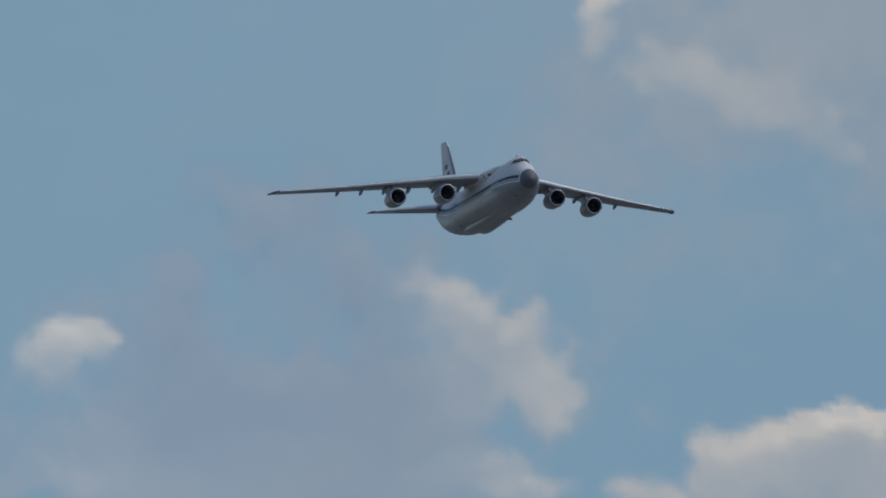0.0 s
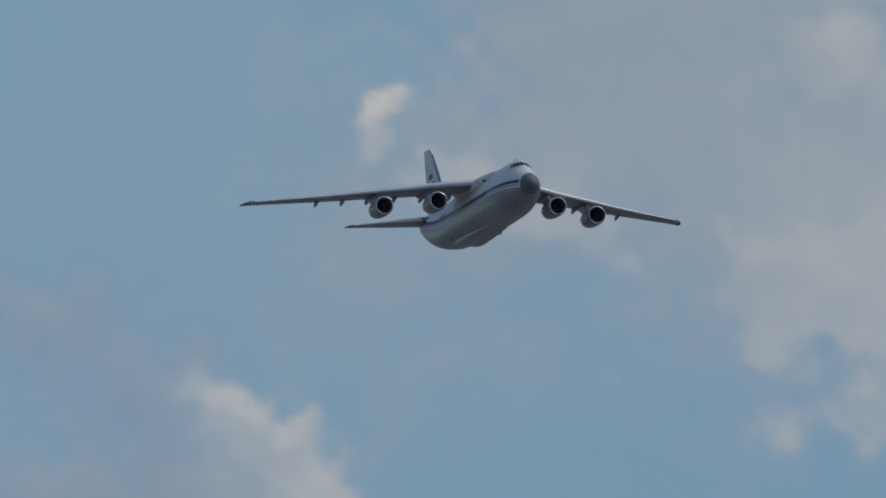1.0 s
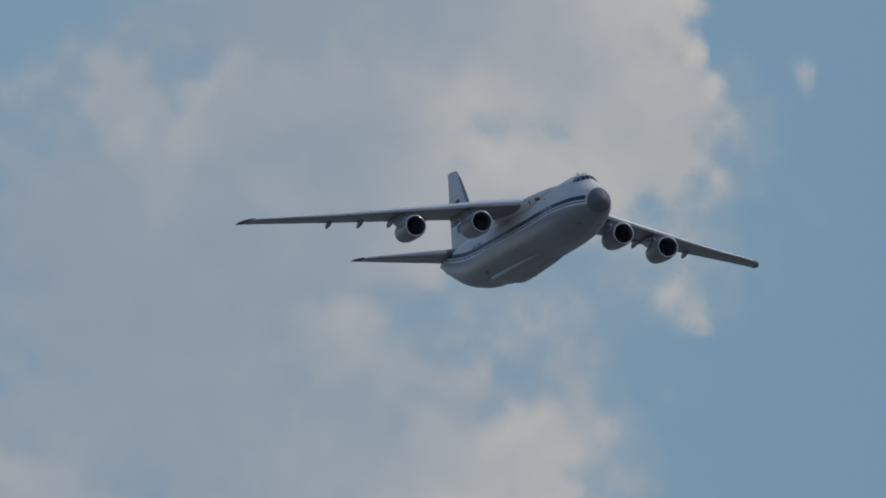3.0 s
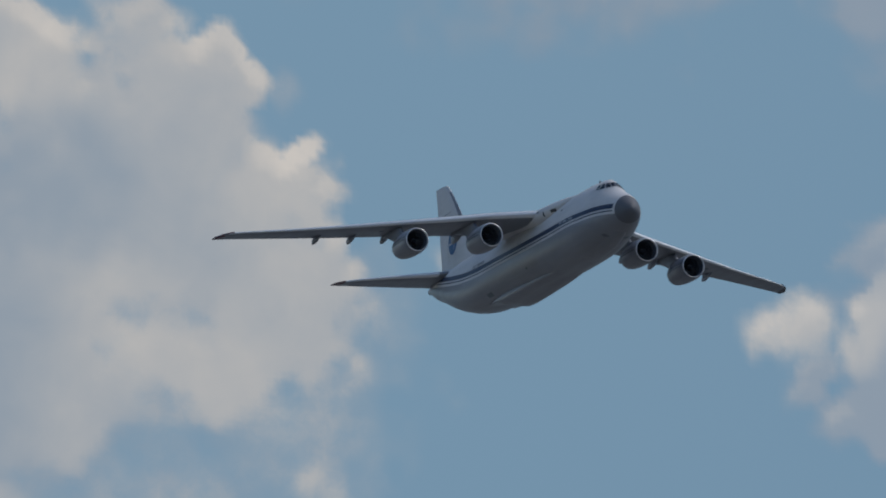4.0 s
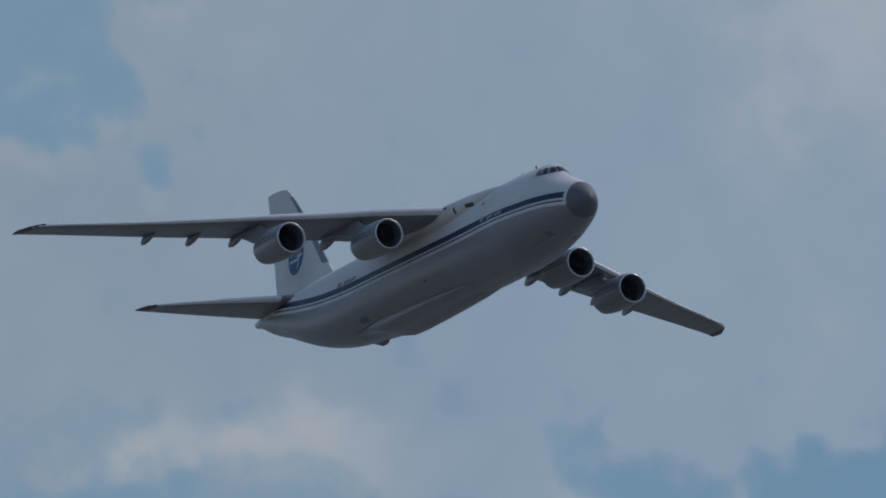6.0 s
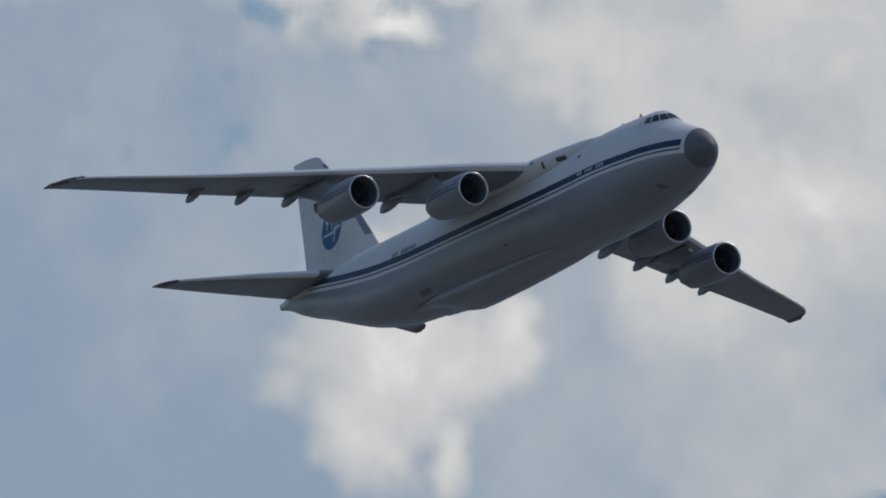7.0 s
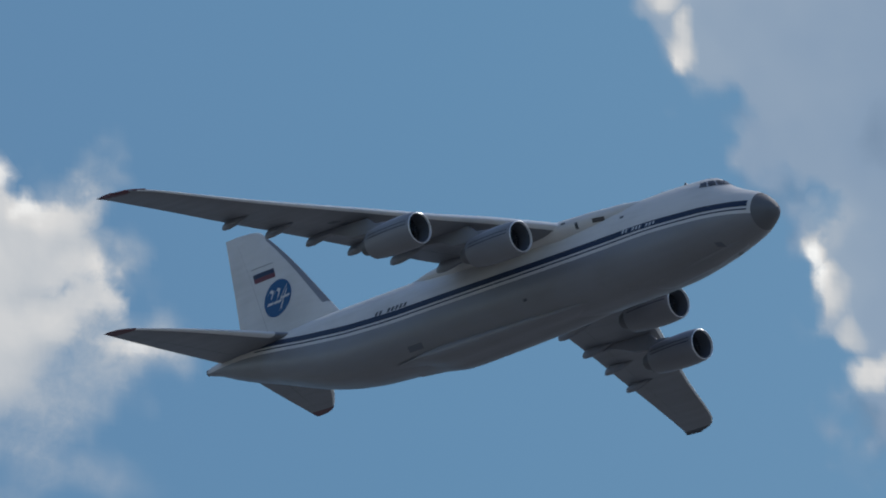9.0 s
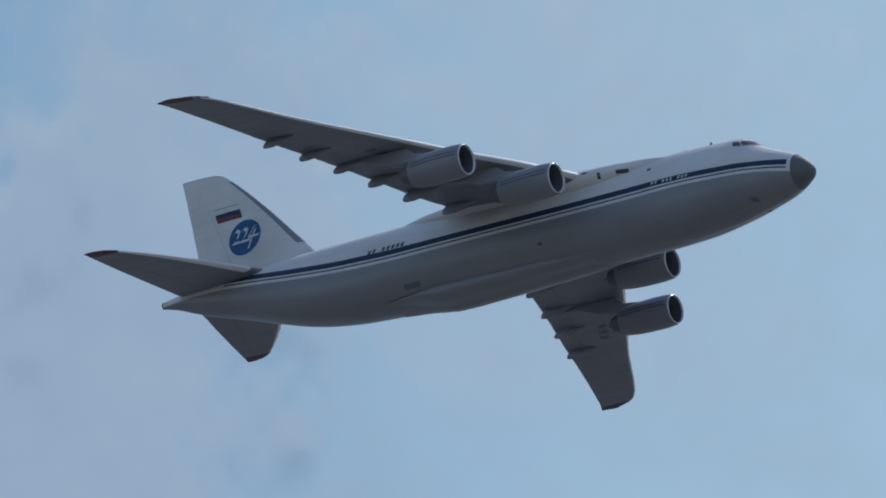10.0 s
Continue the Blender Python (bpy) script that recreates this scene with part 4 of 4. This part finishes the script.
def build_engine(x, y, z, side):
    y *= side
    drop = 0.015

    def turn(profile, n=40):
        return loft([ringx(x - s, r, y, z - drop * s, n) for s, r in profile], caps=False)
    cowl = part("engine_cowl", *turn([(0.10, 1.28), (0.0, 1.34), (0.06, 1.41), (0.35, 1.48), (1.0, 1.54), (2.2, 1.56), (3.6, 1.51), (4.8, 1.41), (5.6, 1.28), (5.62, 1.22), (4.6, 1.16)]), GREY, aircraft, "grey engine cowl")
    part("intake_lip", *turn([(0.16, 1.262), (0.06, 1.285), (-0.012, 1.335), (0.0, 1.368), (0.05, 1.405)]), LIP, cowl, "bare metal intake lip")
    # duct, spinner and fan are coloured dark to read as a shaded hollow
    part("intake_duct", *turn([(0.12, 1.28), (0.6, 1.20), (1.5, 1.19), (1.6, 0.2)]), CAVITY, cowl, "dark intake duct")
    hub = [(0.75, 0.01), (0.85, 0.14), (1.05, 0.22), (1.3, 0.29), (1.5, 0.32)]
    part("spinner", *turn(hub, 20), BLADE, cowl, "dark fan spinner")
    pieces = []
    for k in range(28):
        a = 2 * math.pi * k / 28
        pts = []
        for r, tw in ((0.4, 0.5), (0.8, 0.8), (1.18, 1.05)):
            for e in (-0.5, 0.5):
                w = 0.30 * e
                aa = a + w * math.sin(tw) / r * 0.5
                pts.append((x - 1.35 - w * math.cos(tw), y + r * math.cos(aa), z - drop * 1.35 + r * math.sin(aa)))
        pieces.append((pts, [(0, 1, 3, 2), (2, 3, 5, 4)]))
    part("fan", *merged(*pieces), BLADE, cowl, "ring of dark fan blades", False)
    part("core_nozzle", *turn([(4.3, 1.12), (5.2, 1.06), (5.8, 0.96), (6.4, 0.8), (6.7, 0.7), (6.65, 0.63), (5.9, 0.58)], 32), STEEL, cowl, "sooty steel core nozzle")
    part("exhaust_plug", *turn([(5.9, 0.56), (6.7, 0.4), (7.3, 0.12), (7.4, 0.02)], 20), STEEL, cowl)
    for dz in (-0.10, 0.22):
        rows = []
        for s in [0.35 + 0.3 * k for k in range(17)]:
            r = float(np.interp(s, [0.35, 1.0, 2.2, 3.6, 4.8, 5.6], [1.48, 1.54, 1.56, 1.51, 1.41, 1.28])) + 0.014
            rows.append([(x - s, y - math.sqrt(r * r - h * h), z - drop * s + h) for h in (dz, dz + 0.09)])
        part("cowl_line", *loft(rows, closed=False), DARK, cowl, "thin dark line")
        rows = [[(px, 2 * y - py, pz) for px, py, pz in r] for r in rows]
        part("cowl_line", *loft(rows, closed=False), DARK, cowl, "thin dark line")
    # joint rings of the cowl doors
    for s, r in ((1.15, 1.545), (3.9, 1.49)):
        part("cowl_joint", *turn([(s, r + 0.012), (s + 0.04, r + 0.012)]), WING_GREY, cowl)
    # pylon: from the cowl's crown back and up to the wing
    yy = abs(y)
    le, zw = wing_le(yy), wing_z(yy)
    chord = le - wing_te(yy)
    rings = []
    for px, lo, hi, w in [(x - 3.0, z + 1.2, z + 1.46, 0.04), (le + 0.0, z + 1.05, max(z + 1.7, zw - 1.3), 0.2), (le - 1.0, z + 1.0, zw - 0.55, 0.26), (le - 2.6, z + 1.15, zw - 0.5, 0.28),
                          (le - 4.2, max(z + 1.4, zw - 1.35), zw - 0.45, 0.26), (le - 0.6 * chord, zw - 0.85, zw - 0.35, 0.2), (le - 0.76 * chord, zw - 0.7, zw - 0.25, 0.05)]:
        rings.append([(px, y + w, lo + 0.1), (px, y + w, hi), (px, y + w * 0.6, hi + 0.08), (px, y - w * 0.6, hi + 0.08), (px, y - w, hi), (px, y - w, lo + 0.1), (px, y, lo)])
    part("pylon", *loft(rings), WING_GREY, cowl, "swept grey engine pylon")
    return cowl


tail_le = smooth_curve([0, 1.5, 12.2, 12.8, 13.2, 13.35], [-21.4, -22.6, -32.0, -32.8, -33.8, -34.7])
tail_te = smooth_curve([0, 1.5, 8.0, 13.35], [-33.0, -33.3, -34.6, -35.5])
tail_z = smooth_curve([0, 13.35], [3.3, 2.95])
tail_t = smooth_curve([0, 13.35], [0.10, 0.085])


def build_tailplane(side):
    ys = [0.6, 1.5, 3, 4.5, 6, 7.5, 9, 10.5, 11.5, 12.2, 12.7, 13.0, 13.2, 13.32]
    plane = part("tailplane", *loft([wing_ring(y, side, tail_le, tail_te, tail_z, tail_t) for y in ys]), WING_GREY, aircraft, "swept grey tailplane")
    rings = [[(x + 0.01, y, tail_z(12.6) + (z - tail_z(12.6)) * 1.06) for x, y, z in wing_ring(y, side, tail_le, tail_te, tail_z, tail_t)] for y in (12.35, 12.7, 13.0, 13.2, 13.34)]
    part("tailplane_tip", *loft(rings), TIP_RED, plane, "dark red tailplane tip")
    rings = []
    for y in ys[2:-3]:
        chord = tail_le(y) - tail_te(y)
        pts = foil(chord, tail_t(y))
        rings.append([(tail_le(y) - u + 0.012, side * y, tail_z(y) + v * 1.02) for u, v in pts[15:22]])
    part("leading_edge", *loft(rings, closed=False), WING_EDGE, plane, "paler grey leading edge")
    row = []
    for k in range(10):
        y = 2.4 + 9.4 * k / 9
        chord = tail_le(y) - tail_te(y)
        row.append([(tail_le(y) - (0.68 + d) * chord, side * y, tail_z(y) + foil_height(0.68, tail_t(y), -1) * chord - 0.012) for d in (0, 0.012)])
    part("elevator_seam", *loft(row, closed=False), SEAM, plane)


fin_le = smooth_curve([3.6, 4.6, 5.4, 15.2, 15.7, 15.95, 16.05], [-17.2, -18.15, -18.95, -29.3, -30.0, -31.0, -32.4])
fin_te = smooth_curve([3.6, 7.0, 10.6, 16.05], [-31.2, -32.1, -33.1, -34.7])
fin_t = smooth_curve([3.6, 5.4, 16.05], [0.078, 0.082, 0.085])


def fin_side(x, z, out=0.0):
    chord = fin_le(z) - fin_te(z)
    u = min(max((fin_le(z) - x) / chord, 0.0), 1.0)
    return chord * foil_height(u, fin_t(z), 1, 0.0) + out


def fin_patch(points, side, out=0.02):
    return [(x, side * fin_side(x, z, out), z) for x, z in points]


def build_fin():
    zs = [3.6, 4.2, 4.8, 5.4, 6.5, 8, 9.5, 11, 12.5, 14, 15.0, 15.4, 15.7, 15.85, 15.95, 16.03]
    rings = []
    for z in zs:
        chord = fin_le(z) - fin_te(z)
        rings.append([(fin_le(z) - u, v, z) for u, v in foil(chord, fin_t(z), camber=0.0)])
    fin = part("tail_fin", *loft(rings), WHITE, aircraft, "tall white swept tail fin")
    rings = []
    for z in [6.3 + 0.5 * k for k in range(18)]:
        chord = fin_le(z) - fin_te(z)
        pts = foil(chord, fin_t(z), camber=0.0)
        rings.append([(fin_le(z) - u + 0.012, v * 1.03, z) for u, v in pts[15:22]])
    part("fin_leading_edge", *loft(rings, closed=False), GREY, fin, "grey fin leading edge")
    for side in (1, -1):
        # rudder seam
        rows = [[fin_patch([(fin_le(z) - (0.70 + d) * (fin_le(z) - fin_te(z)), z)], side, 0.012)[0] for d in (0, 0.006)] for z in [5.2 + 0.5 * k for k in range(21)]]
        part("rudder_seam", *loft(rows, closed=False), FIN_SEAM, fin)
        # flag in three bands, sheared with the sweep
        for band, mat in ((0, RED), (1, BLUE), (2, WHITE)):
            rows = []
            for j in range(3):
                h = (band + j / 2) / 3
                rows.append(fin_patch([(-30.0 - 0.6 * h + 2.9 * i / 5, 10.5 + 1.45 * h) for i in range(6)], side, 0.02))
            part("flag_band", *loft(rows, closed=False), mat, fin)
        rim = [[(-30.7 + 3.0 * i / 5, 12.0 + 0.06 * j) for i in range(6)] for j in range(2)]
        part("flag_edge", *loft([fin_patch(r, side) for r in rim], closed=False), DARK, fin)
        # round badge with a white swoosh
        rows = [fin_patch([(-26.65 + 1.85 * s * math.cos(2 * math.pi * k / 40), 8.25 + 1.85 * s * math.sin(2 * math.pi * k / 40)) for k in range(40)], side, 0.02) for s in (0.02, 0.3, 0.55, 0.8, 1.0)]
        badge = part("round_badge", *loft(rows, caps=False), ROUNDEL_BLUE, fin, "round blue badge")
        pieces = []
        for pts in ([(-28.05, 8.75), (-27.7, 9.15), (-27.3, 8.95), (-27.5, 8.3), (-28.0, 7.85), (-27.2, 7.85)],
                    [(-27.1, 8.75), (-26.75, 9.15), (-26.4, 8.95), (-26.6, 8.3), (-27.1, 7.85), (-26.0, 7.85)],
                    [(-25.5, 9.3), (-26.2, 8.15), (-25.0, 8.2)], [(-25.45, 8.9), (-25.75, 8.1), (-26.1, 7.0)]):
            fine = []
            for (xa, za), (xb, zb) in zip(pts, pts[1:]):
                fine += [(xa + (xb - xa) * k / 3, za + (zb - za) * k / 3) for k in range(3)]
            fine.append(pts[-1])
            if side > 0:
                fine = [(-53.3 - px, pz) for px, pz in fine]
            pieces.append(loft([[fin_patch([(px + d, pz + d)], side, 0.035)[0] for d in (-0.12, 0.12)] for px, pz in fine], closed=False))
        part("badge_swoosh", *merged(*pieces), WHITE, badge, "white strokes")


build_fuselage()
build_marks()
build_gear_fairings()
for side in (1, -1):
    build_wing(side)
    build_engine(14.58, 9.79, 0.27, side)
    build_engine(10.08, 17.5, -0.17, side)
    build_tailplane(side)
build_fin()

# wing root fairing over the crown: station, half width, half height, middle height
FAIRING = [(-9.5, 0.8, 0.4, 4.4), (-5.0, 2.5, 0.75, 4.05), (-1.0, 3.5, 0.95, 3.85), (6.0, 3.85, 1.15, 3.72), (12.5, 3.85, 1.45, 3.42),
           (16.0, 3.35, 1.35, 3.6), (19.0, 2.75, 1.1, 3.8), (22.5, 1.2, 0.35, 4.4)]


def build_root_fairing():
    rings = []
    for x, w, h, z in FAIRING:
        rings.append([(x, w * math.copysign(abs(math.cos(a)) ** 0.8, math.cos(a)), z + h * math.sin(a)) for a in [2 * math.pi * k / 48 for k in range(48)]])
    fairing = part("wing_root_fairing", *loft(rings), WHITE, aircraft, "white fairing over the wing root")
    xs = [f[0] for f in FAIRING]

    def side_of(x, z):
        w, h, mid = (float(np.interp(x, xs, [f[k] for f in FAIRING])) for k in (1, 2, 3))
        return w * math.sqrt(max(0.0, 1 - ((z - mid) / h) ** 2)) ** 0.8 + 0.03
    for side in (1, -1):
        for x0, x1, z0, z1, mat, name, label in ((16.5, 17.7, 3.15, 3.5, BROWN, "air_outlet", "sooty air outlet"), (14.7, 15.0, 2.95, 3.5, DARK, "small_vent", ""), (13.2, 13.65, 3.6, 3.8, DARK, "small_vent", "")):
            rows = [[(x0 + (x1 - x0) * i / 3, side * side_of(x0 + (x1 - x0) * i / 3, z0 + (z1 - z0) * j / 3), z0 + (z1 - z0) * j / 3) for j in range(4)] for i in range(4)]
            part(name, *loft(rows, closed=False), mat, fairing, label)


build_root_fairing()


def motions():
    walk(aircraft, [(t, pose(x, y, z, bank, -nose, heading)) for t, x, y, z, heading, nose, bank in PLANE_ROWS])


motions()
